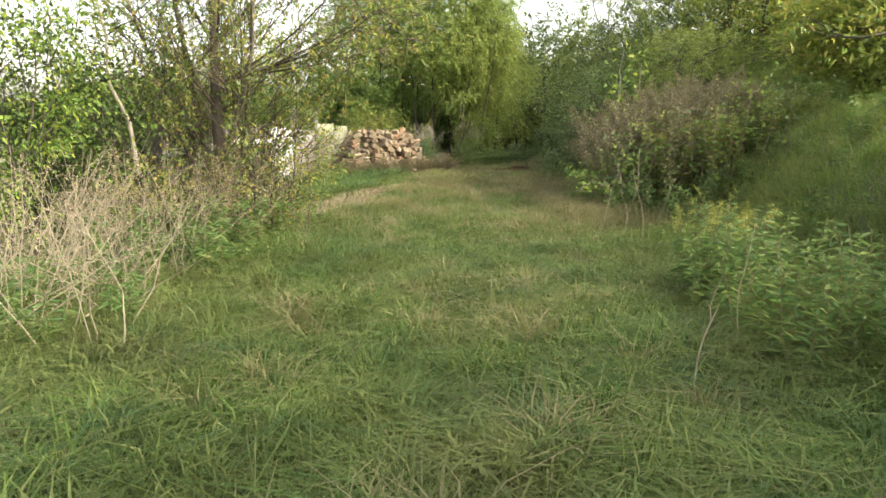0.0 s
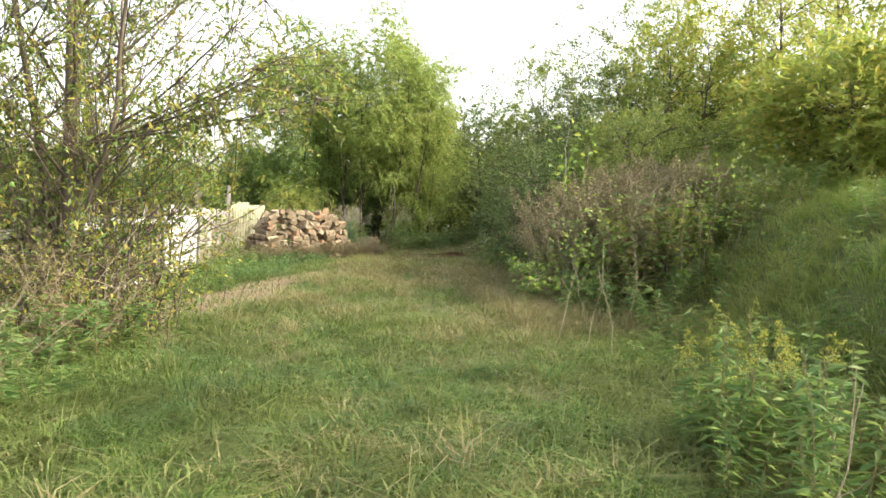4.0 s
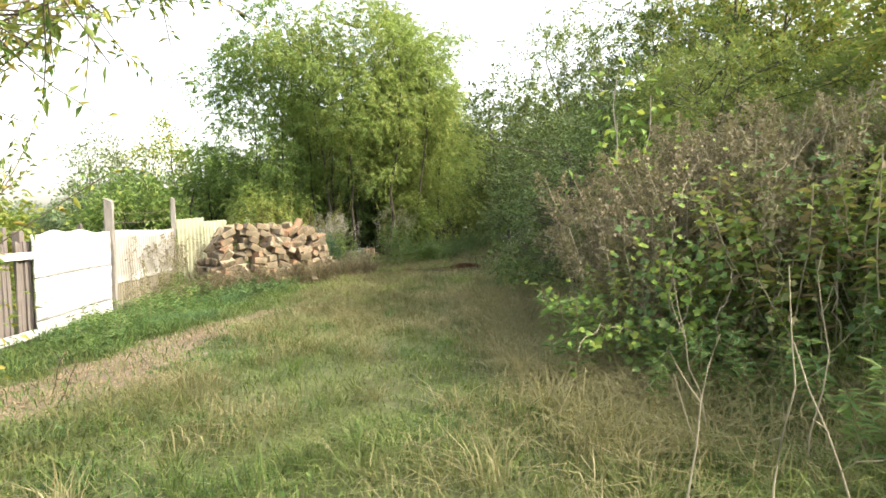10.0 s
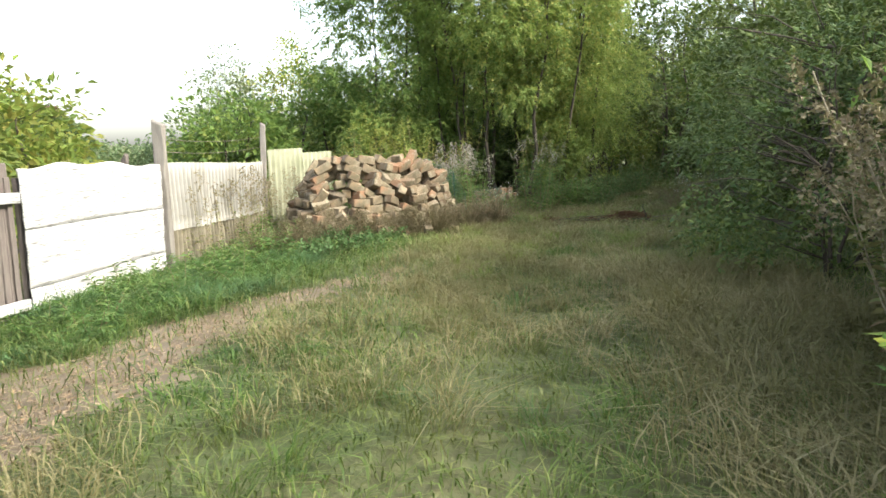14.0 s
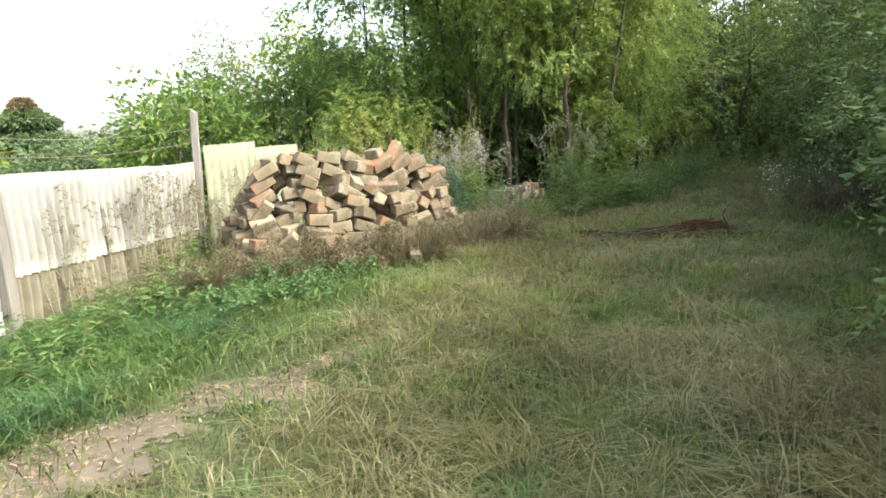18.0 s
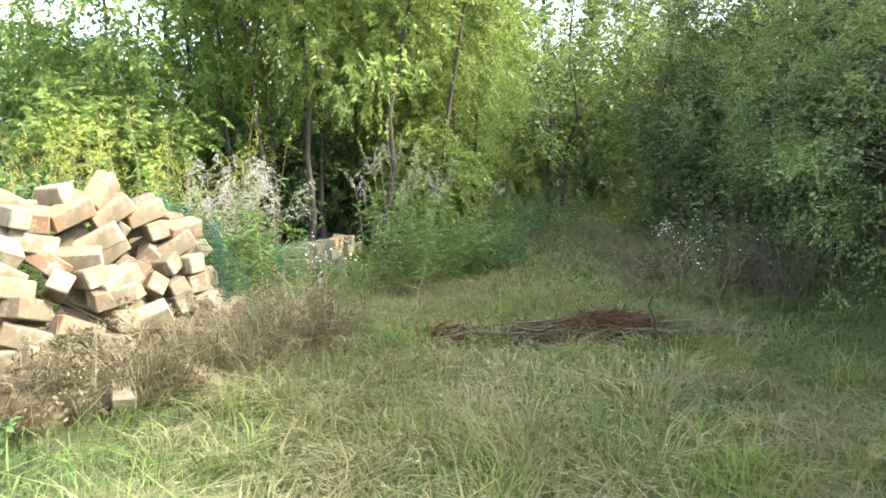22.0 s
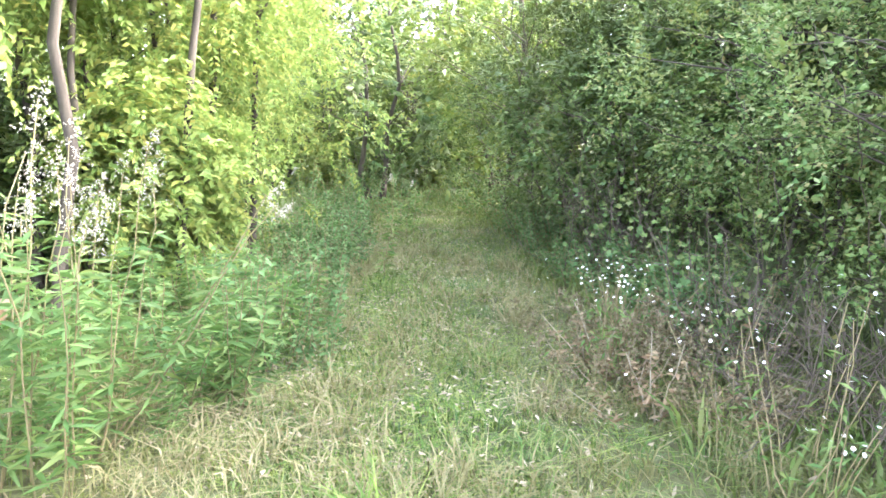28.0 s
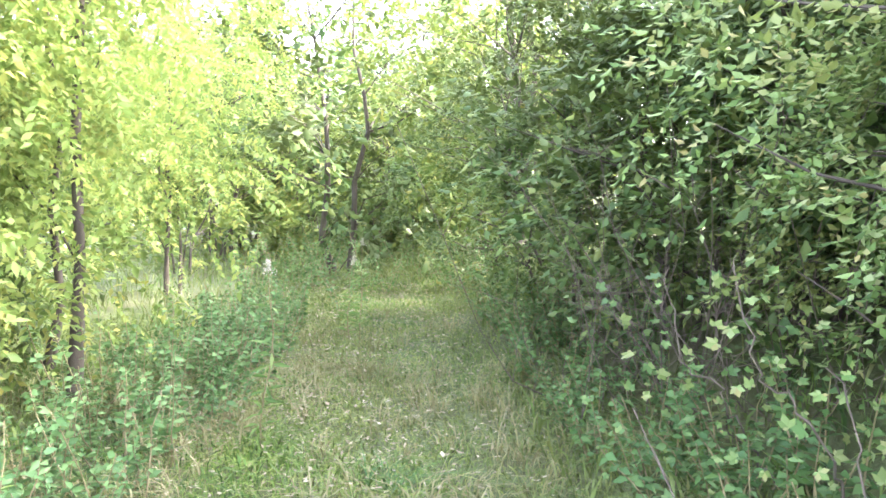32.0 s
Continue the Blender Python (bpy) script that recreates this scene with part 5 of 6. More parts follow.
def weed(name, kind, seed, label, category="weed", group="", stems=3, h=1.0, spread=0.12, lean=(0, 0), at=(0, 0, 0), head=1.0):
    """kind: green, yellow, fluff, spent, nettle, straw."""
    rng = np.random.default_rng(seed)
    t = thing(name, at, 0, label, category, group)
    leaf_mat = {"green": M_WEED, "yellow": M_WEED, "fluff": M_WEED, "tall": M_THICK, "spent": M_OLIVE if name in ("spent_goldenrod", "withered_stalks") else M_RUST, "nettle": M_NETTLE, "straw": M_STRAW}[kind]
    stem_mat = {"tall": M_STEM_D, "spent": M_STEM_D, "straw": M_STEM_D, "fluff": M_STEM}.get(kind, M_STEM)
    head_mat = {"yellow": M_YELLOW, "fluff": M_FLUFF, "spent": M_PURPLE if name in ("spent_goldenrod", "withered_stalks") else M_RUST_G, "straw": M_STRAW}.get(kind)
    lp, ld, ll, lw = [], [], [], []
    for s in range(stems):
        a = rng.uniform(0, 6.28)
        hh = h * rng.uniform(0.75, 1.08)
        foot = np.array([math.cos(a), math.sin(a), 0]) * rng.uniform(0.2, 1) * spread
        top = foot + [math.cos(a) * spread * 1.2 + lean[0] * hh + rng.normal() * 0.06, math.sin(a) * spread * 1.2 + lean[1] * hh + rng.normal() * 0.06, hh]
        pts = curve(foot, top, rng, 7, 0.04)
        part("stem", mesh_of("stem", *tube(pts, np.linspace(0.0055, 0.0025, 7), 4), stem_mat, smooth=True), t)
        n = {"tall": 34, "green": 44, "yellow": 40, "fluff": 46, "spent": 30, "nettle": 30, "straw": 8}[kind]
        u = np.sort(rng.uniform(0.38 if kind == "tall" else 0.12, 1.0 if kind in ("green", "nettle", "tall") else 0.8, n)) * 6
        i0 = np.minimum(u.astype(int), 5)
        p = pts[i0] + (pts[i0 + 1] - pts[i0]) * (u - i0)[:, None]
        az = np.arange(n) * 2.4 + rng.uniform(0, 6)
        d = np.stack([np.cos(az), np.sin(az), rng.uniform(-0.5, 0.5, n)], 1)
        lp.append(p)
        ld.append(d)
        size = {"tall": 0.1, "nettle": 0.062, "spent": 0.065, "straw": 0.05}.get(kind, 0.12)
        ll.append(size * rng.uniform(0.7, 1.25, n) * (1.25 - 0.5 * u / 6))
        lw.append(np.full(n, {"tall": 0.034, "nettle": 0.03, "spent": 0.018, "straw": 0.01}.get(kind, 0.022)) * rng.uniform(0.8, 1.3, n))
        if head_mat:
            size = {"yellow": 0.2, "fluff": 0.3, "spent": 0.3, "straw": 0.26}[kind] * head
            v, f = plume(rng, pts[-1] - [0, 0, size * 0.55], pts[-1] - pts[-2], size * rng.uniform(0.8, 1.2), 22 if kind == "fluff" and head > 0.8 else 12, 30 if kind == "fluff" and head > 0.8 else 11, 0.55 if kind != "straw" else 0.8,
                         {"yellow": 0.012, "fluff": 0.012, "spent": 0.022, "straw": 0.014}[kind], 0.6)
            tagged(part("flower_head", mesh_of("flower_head", v, f, head_mat), t), kind="stuff")
    p, d = np.concatenate(lp), np.concatenate(ld)
    v, f = kites(p, d, np.concatenate(ll), np.concatenate(lw), rng, 0.15)
    tagged(part("foliage", mesh_of("foliage", v, f, leaf_mat), t), kind="stuff")
    return t


def strew(make, spots, seed, smin=0.85, smax=1.15, tilt=5, tall=None):
    """Builds the variants (one per entry of make) at the first spots, and copies them to the rest."""
    rng = random.Random(seed)
    models = []
    for k, (x, y) in enumerate(spots):
        m = pose(x, y, float(land(x, y)) - 0.015, rng.gauss(0, tilt), rng.gauss(0, tilt), rng.uniform(0, 360)) @ Matrix.Scale(rng.uniform(smin, smax) * (tall(x, y) if tall else 1.0), 4)
        if k < len(make):
            ob = make[k]()
            ob.matrix_basis = m
            models.append(ob)
        else:
            src = rng.choice(models)
            copy_thing(src, m @ Matrix.Scale(1 / src.scale[0], 4))


def spots_in(n, x0, x1, y0, y1, seed, ok=None, apart=0.1):
    rng = random.Random(seed)
    out = []
    for _ in range(n * 30):
        q = (rng.uniform(x0, x1), rng.uniform(y0, y1))
        if (ok is None or ok(*q)) and all((q[0] - p[0]) ** 2 + (q[1] - p[1]) ** 2 > apart ** 2 for p in out):
            out.append(q)
            if len(out) == n:
                break
    return out


def kinds(name, kind, label, group, n, seed, category="weed", **kw):
    return [lambda s=s: weed(name, kind, seed + s, label, category, group, **kw) for s in range(n)]


strew(kinds("dry_weed", "spent", "brown dried weed at the foot of the willow", "dry weeds by the willow", 3, 710, stems=4, h=1.0, spread=0.18), spots_in(16, -4.2, -2.3, 8.5, 10.4, 41, None, 0.25), 42, 0.7, 1.2, 12)
# the brown-plumed stand on the bank: spent plumes on top, green leafy stalks before them
strew(kinds("spent_goldenrod", "spent", "tall spent goldenrod with brown-purple plumes and dry leaves", "spent goldenrod stand", 5, 500, stems=4, h=1.0, spread=0.18),
      spots_in(120, 3.0, 5.3, 12.6, 15.4, 1, lambda x, y: x > 2.95 + 0.28 * abs(y - 13.6), 0.15), 2, 0.78, 1.12, 9, lambda x, y: max(0.5, float(np.interp(x, [2.5, 3.0, 3.5, 4.2, 4.8, 5.6], [0.9, 1.2, 1.7, 2.15, 2.35, 2.5])) - float(land(x, y))))
strew(kinds("goldenrod", "tall", "tall leafy goldenrod stalks with bare pale feet", "leafy goldenrod stand", 5, 510, stems=4, h=1.0, spread=0.2),
      spots_in(70, 3.0, 6.2, 11.7, 13.2, 53, lambda x, y: x > 3.0 + 0.6 * abs(y - 12.8), 0.19), 54, 0.7, 1.15, 8, lambda x, y: max(0.5, float(np.interp(x, [2.5, 3.1, 3.6, 4.4, 5.2, 6.2], [0.6, 0.85, 1.25, 1.7, 2.0, 2.3])) - float(land(x, y))))
strew(kinds("goldenrod", "green", "leafy green goldenrod stalks without flowers", "green goldenrod on the bank", 3, 520, stems=3, h=0.8, spread=0.12),
      spots_in(34, 2.3, 5.6, 11.1, 13.0, 3, lambda x, y: x > 2.3 + 0.3 * (y - 12) ** 2 * 0.3, 0.2), 4, 0.7, 1.15, 6)
# goldenrods on the near right
strew(kinds("flowering_goldenrod", "yellow", "goldenrod with pale yellow flower tips beside the track", "goldenrod near the start", 3, 540, stems=3, h=0.85, spread=0.1),
      [(2.45, 6.1), (2.3, 6.35), (2.65, 5.85), (2.75, 6.4), (2.2, 5.9)], 5, 0.95, 1.12, 3)
strew(kinds("goldenrod", "green", "leafy green goldenrod stalks beside the track", "green weeds near the start", 4, 560, stems=3, h=0.8, spread=0.14),
      spots_in(30, 2.15, 3.1, 3.6, 6.6, 6, None, 0.15), 7, 0.75, 1.15, 5)
strew(kinds("bank_weed", "green", "dark green leafy weed on the bank", "bank weeds", 3, 580, stems=3, h=0.55, spread=0.15), spots_in(70, 2.8, 8.0, 2.5, 12.5, 8, None, 0.3), 9, 0.7, 1.35, 8)
# dry brush on the near left
strew(kinds("dead_stalk", "straw", "dead straw-coloured weed stalks leaning over each other", "dead stalks by the willow", 5, 600, stems=4, h=1.35, spread=0.3, lean=(0.18, -0.1)),
      spots_in(20, -4.6, -2.35, 4.3, 8.6, 10, lambda x, y: x < -2.1 - 0.12 * abs(y - 5), 0.2), 11, 0.7, 1.15, 14)
strew(kinds("goldenrod", "green", "leafy green goldenrod stalks under the willow", "goldenrod under the willow", 3, 620, stems=3, h=0.75, spread=0.14),
      spots_in(30, -4.0, -1.9, 7.2, 9.9, 12, lambda x, y: x < -1.7 - 0.25 * (9.9 - y) * 0.4, 0.18), 13, 0.7, 1.1, 8)
strew(kinds("flowering_goldenrod", "yellow", "goldenrod with arching yellow tips under the willow", "yellow goldenrod under the willow", 2, 640, stems=3, h=0.9, spread=0.15),
      [(-3.0, 8.2), (-3.35, 8.0), (-2.7, 8.6), (-3.6, 8.4)], 14, 0.85, 1.05)
# brick pile surroundings
strew(kinds("seeding_goldenrod", "fluff", "goldenrod gone to white fluffy seed beside the brick pile", "white seed heads by the bricks", 3, 660, stems=4, h=1.32, spread=0.16, head=1.45),
      [(-0.95, 24.4), (-0.85, 24.55), (-1.05, 24.6), (-0.75, 24.4), (-0.68, 24.6)], 15, 0.95, 1.06, 3)
strew(kinds("flowering_goldenrod", "yellow", "goldenrod with yellow flowers behind the brick pile", "yellow goldenrod behind the bricks", 3, 680, stems=3, h=1.85, spread=0.2, head=1.7),
      spots_in(20, -3.2, -0.7, 24.1, 25.2, 16, None, 0.2), 17, 0.85, 1.1, 4)
strew(kinds("goldenrod", "green", "leafy green goldenrod beside the brick pile", "green goldenrod by the bricks", 3, 690, stems=3, h=0.95, spread=0.12), [(-0.35, 24.6), (-0.5, 24.9), (-0.3, 25.0), (-0.7, 24.9)], 18)
strew(kinds("dry_weed", "spent", "rust-brown dried weed in front of the brick pile", "dry weeds by the bricks", 4, 700, stems=4, h=0.42, spread=0.18),
      spots_in(40, -3.2, 0.1, 20.6, 23.6, 19, lambda x, y: abs((y - 21.1) - (x + 2.6) * 0.8) < 0.42, 0.16), 20, 0.7, 1.25, 16)
strew(kinds("withered_stalks", "spent", "tall dried weed standing against the fence", "dry weeds by the fence", 4, 720, stems=4, h=1.25, spread=0.2),
      [(-3.95, 20.2), (-3.85, 21.15), (-3.9, 21.65), (-3.7, 22.0), (-3.6, 22.3), (-3.95, 19.9), (-3.7, 21.3), (-3.85, 22.9), (-3.6, 22.7), (-3.9, 21.9), (-3.95, 22.2), (-3.8, 22.45), (-3.95, 21.4), (-3.95, 22.6), (-3.75, 22.75), (-4.0, 20.6), (-3.95, 20.9)], 21, 0.7, 1.15, 5)
strew(kinds("fence_weed", "green", "leafy green weed along the fence foot", "weeds by the fence", 3, 740, stems=3, h=0.5, spread=0.14), spots_in(34, -4.05, -2.9, 19.6, 22.6, 22, None, 0.2), 23, 0.6, 1.1, 8)
strew(kinds("fence_weed", "green", "leafy green weed in the long grass by the fence", "weeds in the long grass", 3, 750, stems=3, h=0.42, spread=0.16), spots_in(32, -4.0, -2.5, 15.6, 19.8, 43, lambda x, y: dirtness(x, y) < 0.1, 0.22), 44, 0.6, 1.15, 8)
strew(kinds("goldenrod", "green", "leafy green goldenrod stalks before the dead stems", "green goldenrod before the dead stems", 3, 630, stems=3, h=0.5, spread=0.14), spots_in(22, -3.7, -2.0, 4.4, 8.0, 45, None, 0.2), 46, 0.7, 1.2, 8)
strew(kinds("nettle", "nettle", "blue-green nettle patch plant in the grass", "nettles before the bricks", 3, 760, stems=4, h=0.32, spread=0.16), spots_in(40, -2.7, -1.2, 19.6, 21.2, 24, None, 0.15), 25, 0.7, 1.1, 8)
strew(kinds("elder_shoot", "green", "bright leafy shoot behind the fence corner", "shoots behind the fence", 3, 780, stems=4, h=1.7, spread=0.25), spots_in(16, -4.4, -2.6, 24.3, 26.0, 26, None, 0.25), 27, 0.85, 1.15, 5)
# far left edge of the last stretch
strew(kinds("seeding_goldenrod", "fluff", "tall pale goldenrod gone to fluffy seed beside the track", "pale seed heads by the track", 3, 800, stems=6, h=1.6, spread=0.2, head=0.7),
      [(0.86, 25.4), (0.72, 25.6), (1.0, 25.55), (0.62, 25.3)], 28, 0.92, 1.05, 3)
arch = weed("arching_goldenrod", "fluff", 820, "goldenrod stalk arching low over the track with pale tips", "weed", "", 2, 1.15, 0.05, (0.72, 0.2), head=0.4)
arch.matrix_basis = pose(1.08, 25.7, float(land(1.08, 25.7)) + 0.02)
strew(kinds("goldenrod", "green", "leafy green goldenrod stalks along the track", "green goldenrod by the last stretch", 5, 840, stems=3, h=0.62, spread=0.1),
      spots_in(34, 0.75, 2.45, 25.65, 28.4, 29, lambda x, y: x < 1.5 + 0.5 * (y - 25.4), 0.19), 30, 0.6, 1.15, 5)
strew(kinds("nettle", "nettle", "blue-green nettle along the track", "nettles by the last stretch", 4, 860, stems=4, h=0.6, spread=0.15),
      spots_in(80, 1.2, 4.6, 26.2, 33.5, 31, lambda x, y: abs(x - (1.8 + 0.27 * (y - 26.5))) < 0.45, 0.17), 32, 0.7, 1.2, 6)
strew(kinds("nettle", "nettle", "blue-green nettle under the hedge", "nettles under the hedge", 4, 880, stems=4, h=0.55, spread=0.15),
      spots_in(60, 3.6, 6.5, 23.6, 32.5, 33, lambda x, y: abs(x - (4.55 + 0.26 * (y - 25))) < 0.4 and y > 25.8, 0.17), 34, 0.7, 1.2, 6)
strew(kinds("nettle", "nettle", "pale green nettle at the end of the track", "nettles at the end of the track", 3, 870, stems=4, h=0.8, spread=0.2), spots_in(40, 3.6, 8.5, 33.5, 39.5, 38, None, 0.3), 39, 0.8, 1.3, 6)
for (x, y, h, sd) in ((3.3, 29.1, 1.0, 1), (4.5, 32.0, 0.95, 2), (4.35, 31.8, 0.85, 3)):
    w1 = weed("white_tipped_stalk", "fluff", 900 + sd, "single dark stalk with a white seed tip in the track", "weed", "stalks in the track", 1, h, 0.02, head=0.25)
    w1.matrix_basis = pose(x, y, float(land(x, y)))


strew(kinds("dry_weed", "spent", "low brown dried weed at the hedge foot", "dry weeds by the hedge", 3, 890, stems=4, h=0.42, spread=0.18), spots_in(14, 3.55, 4.5, 23.9, 26.4, 36, lambda x, y: x > 3.35 + 0.22 * (y - 23.9), 0.18), 37, 0.7, 1.15, 10)
# white daisies
def daisy(seed):
    rng = np.random.default_rng(seed)
    t = thing("fleabane", (0, 0, 0), 0, "fleabane with small white daisy flowers on thin stems", "flower", "white fleabane")
    heads = []
    for s in range(4):
        foot = rng.normal(size=3) * [0.05, 0.05, 0]
        top = foot + rng.normal(size=3) * [0.12, 0.12, 0.06] + [0, 0, 0.55]
        part("stem", mesh_of("stem", *tube(curve(foot, top, rng, 5, 0.05), np.linspace(0.003, 0.0018, 5), 4), M_STEM), t)
        for _ in range(5):
            c = top + rng.normal(size=3) * [0.07, 0.07, 0.05]
            a = np.linspace(0, 6.28, 9)[:-1]
            nrm = unit(rng.normal(size=3) * 0.5 + [0, -0.3, 1])
            u = unit(np.cross(nrm, [0.3, 1, 0.2]))
            w = np.cross(nrm, u)
            d = np.cos(a)[:, None] * u + np.sin(a)[:, None] * w
            v, f = kites(np.repeat(c[None], 8, 0), d, 0.008, 0.0055, rng, 0.0, side=np.cross(d, nrm))
            heads.append((v, f))
    tagged(part("flower_head", mesh_of("flower_head", *merged(heads), M_PETAL), t), kind="stuff")
    n = 40
    p = np.column_stack([rng.normal(size=(n, 2)) * 0.06, rng.uniform(0.05, 0.45, n)])
    tagged(part("foliage", mesh_of("foliage", *kites(p, rng.normal(size=(n, 3)), 0.06, 0.013, rng), M_WEED), t), kind="stuff")
    return t


strew([lambda s=s: daisy(920 + s) for s in range(4)],
      [(3.85, 25.8), (3.95, 25.9), (3.45, 24.0), (3.7, 24.6), (0.0, 24.55), (0.15, 24.3), (-0.15, 24.4), (0.3, 24.8), (0.45, 25.5), (3.62, 25.7), (4.05, 26.1), (3.86, 25.72), (3.6, 24.2), (3.9, 24.35), (4.1, 25.2)], 35, 1.0, 1.35, 8)


# ---- hop vines at the foot of the bank ----
def vine(name, points, n, size, mat, seed, label, reach=0.16):
    rng = np.random.default_rng(seed)
    t = thing(name, (0, 0, 0), 0, label, "vine", "hop vines")
    pts = np.array(points, float)
    k = np.linspace(0, len(pts) - 1, len(pts) * 5)
    fine = np.stack([np.interp(k, np.arange(len(pts)), pts[:, c]) for c in range(3)], 1) + rng.normal(size=(len(k), 3)) * 0.015
    part("stem", mesh_of("stem", *tube(fine, np.linspace(0.006, 0.003, len(fine)), 4), M_STEM_D if name == "hop_vine" else M_BARK_W, smooth=True), t)
    base = fine[rng.integers(0, len(fine), n)] + rng.normal(size=(n, 3)) * reach * [1, 1, 0.8]
    nrm = unit(rng.normal(size=(n, 3)) * 0.45 + [-0.3, -0.5, 0.8])
    d0 = unit(np.cross(nrm, rng.normal(size=(n, 3))))
    side = np.cross(nrm, d0)
    vs = []
    ln = size * rng.uniform(0.6, 1.3, n)
    for ang, s in ((-1.75, 0.5), (-0.9, 0.82), (0, 1.0), (0.9, 0.82), (1.75, 0.5)):
        d = d0 * math.cos(ang) + side * math.sin(ang)
        vs.append(kites(base, d, ln * s, ln * s * 0.62, rng, 0.06, side=np.cross(nrm, d), wide=0.5))
    tagged(part("foliage", mesh_of("foliage", *merged(vs), mat), t), kind="stuff")
    return t


vine("hop_vine", [(2.9, 12.9, 0.15), (2.65, 12.6, 0.55), (2.45, 12.45, 0.76), (2.28, 12.4, 0.7)], 75, 0.055, M_VINE, 1, "hop vine with bright lobed leaves reaching into the track", 0.1)
vine("hop_vine", [(3.1, 12.5, 0.1), (2.8, 12.1, 0.5), (2.5, 11.9, 0.6), (2.25, 11.7, 0.45)], 60, 0.052, M_VINE, 2, "hop vine with bright lobed leaves reaching into the track", 0.1)
for k, (x, y, z) in enumerate([(2.95, 12.3, 1.0), (3.15, 12.0, 1.1), (3.4, 11.85, 1.3), (3.75, 11.75, 1.3), (4.2, 11.7, 1.6), (4.6, 11.65, 1.8), (3.1, 12.6, 1.5), (4.0, 12.3, 1.9)]):
    vine("hop_vine", [(x + 0.1, y, float(land(x, y)) + 0.05), (x - 0.06, y - 0.05, z * 0.45), (x + 0.08, y, z * 0.75), (x, y + 0.1, z)], 80, 0.055, (M_WEED, M_VINE, M_WEED, M_OLIVE)[k % 4], 20 + k, "hop vine climbing through the dry stalks", 0.17)
vine("hop_vine", [(3.2, 12.4, 0.3), (3.1, 12.1, 0.9), (3.2, 12.2, 1.5), (3.5, 12.4, 1.9)], 110, 0.045, M_VINE, 3, "hop vine climbing through the dry stalks", 0.22)
vine("hop_vine", [(3.8, 12.2, 0.5), (3.7, 11.9, 1.2), (3.9, 12.0, 1.7), (4.3, 12.2, 2.0)], 110, 0.045, M_WEED, 4, "hop vine climbing through the dry stalks", 0.25)
vine("hop_vine", [(5.0, 11.9, 0.9), (4.9, 11.7, 1.5), (5.1, 12.0, 2.1), (5.5, 12.3, 2.4)], 130, 0.05, M_VINE, 5, "yellowing vine hanging over the bank scrub", 0.28)
vine("hop_vine", [(5.6, 12.0, 1.2), (5.7, 11.8, 1.8), (5.9, 12.2, 2.3)], 130, 0.05, M_DARK, 6, "dark leafy vine over the bank scrub", 0.3)

for k, (x, y, z) in enumerate([(4.8, 25.7, 1.5), (4.85, 25.2, 1.9), (4.95, 26.1, 1.9), (4.8, 24.6, 1.6), (4.6, 24.4, 0.8), (4.9, 24.2, 2.1), (4.65, 26.2, 0.6), (4.8, 26.8, 0.85), (4.95, 27.4, 0.75), (4.6, 25.5, 0.5)]):
    vine("draped_vine", [(x + 0.5, y + 0.1, 0.1), (x + 0.25, y, z * 0.5), (x + 0.05, y - 0.05, z * 0.85), (x, y + 0.15, z), (x + 0.2, y + 0.5, z + 0.35)], 80, 0.04, M_HEDGE if k % 2 else M_WEED, 40 + k, "vine with broad pale green leaves draped over the hedge", 0.24)

# bare pale stalks and dark dock stalks
for k, (x, y, dx, dy, h, dark) in enumerate([(2.35, 9.3, 0.25, 0.2, 1.25, 0), (2.1, 9.6, 0.3, 0.1, 0.95, 0), (2.6, 9.0, -0.15, 0.2, 1.0, 0), (3.2, 10.4, 0.1, 0, 1.3, 0), (2.9, 10.9, -0.2, 0.1, 1.1, 0), (2.0, 4.6, 0.1, 0.1, 0.9, 0), (1.55, 4.2, 0.2, 0.1, 0.6, 0), (1.35, 3.6, 0.15, 0.1, 0.6, 0),
                                             (-2.2, 13.1, 0.12, 0.1, 0.42, 1), (-1.85, 12.5, 0.15, 0.1, 0.4, 1), (-2.7, 12.7, 0.05, 0.05, 0.55, 1), (-1.75, 8.6, 0.1, 0.05, 0.5, 1),
                                             (0.88, 24.0, 0.1, 0.0, 0.66, 0), (-2.0, 4.2, -0.3, 0.2, 1.2, 0), (-2.3, 4.9, 0.5, 0.2, 1.1, 0), (-2.6, 4.6, 0.4, -0.1, 1.3, 0), (-3.1, 5.4, 0.5, -0.2, 1.5, 0)]):
    rng = np.random.default_rng(1000 + k)
    t = thing("withered_weed" if not dark else "dock_stalk", (x, y, float(land(x, y)) - 0.02), 0, "thin pale dead stem standing in the grass" if not dark else "dark dried dock stalk with clinging seeds", "weed", "dead stems" if not dark else "dock stalks")
    pts = curve((0, 0, 0), (dx, dy, h), rng, 7, 0.07)
    part("stem", mesh_of("stem", *tube(pts, np.linspace(0.006, 0.0025, 7), 5), M_STEM_D if not dark else M_BARK, smooth=True), t)
    for b_ in range(2):
        j = 3 + b_
        part("side_stem", mesh_of("side_stem", *tube(curve(pts[j], pts[j] + rng.normal(size=3) * 0.13 + [0, 0, 0.16], rng, 4, 0.05), np.linspace(0.003, 0.0015, 4), 4), M_STEM_D if not dark else M_BARK), t)
    if dark:
        q = pts[rng.integers(2, 7, 70)] + rng.normal(size=(70, 3)) * 0.012
        tagged(part("seed_cluster", mesh_of("seed_cluster", *kites(q, rng.normal(size=(70, 3)), 0.018, 0.012, rng), M_RUST), t), kind="stuff")

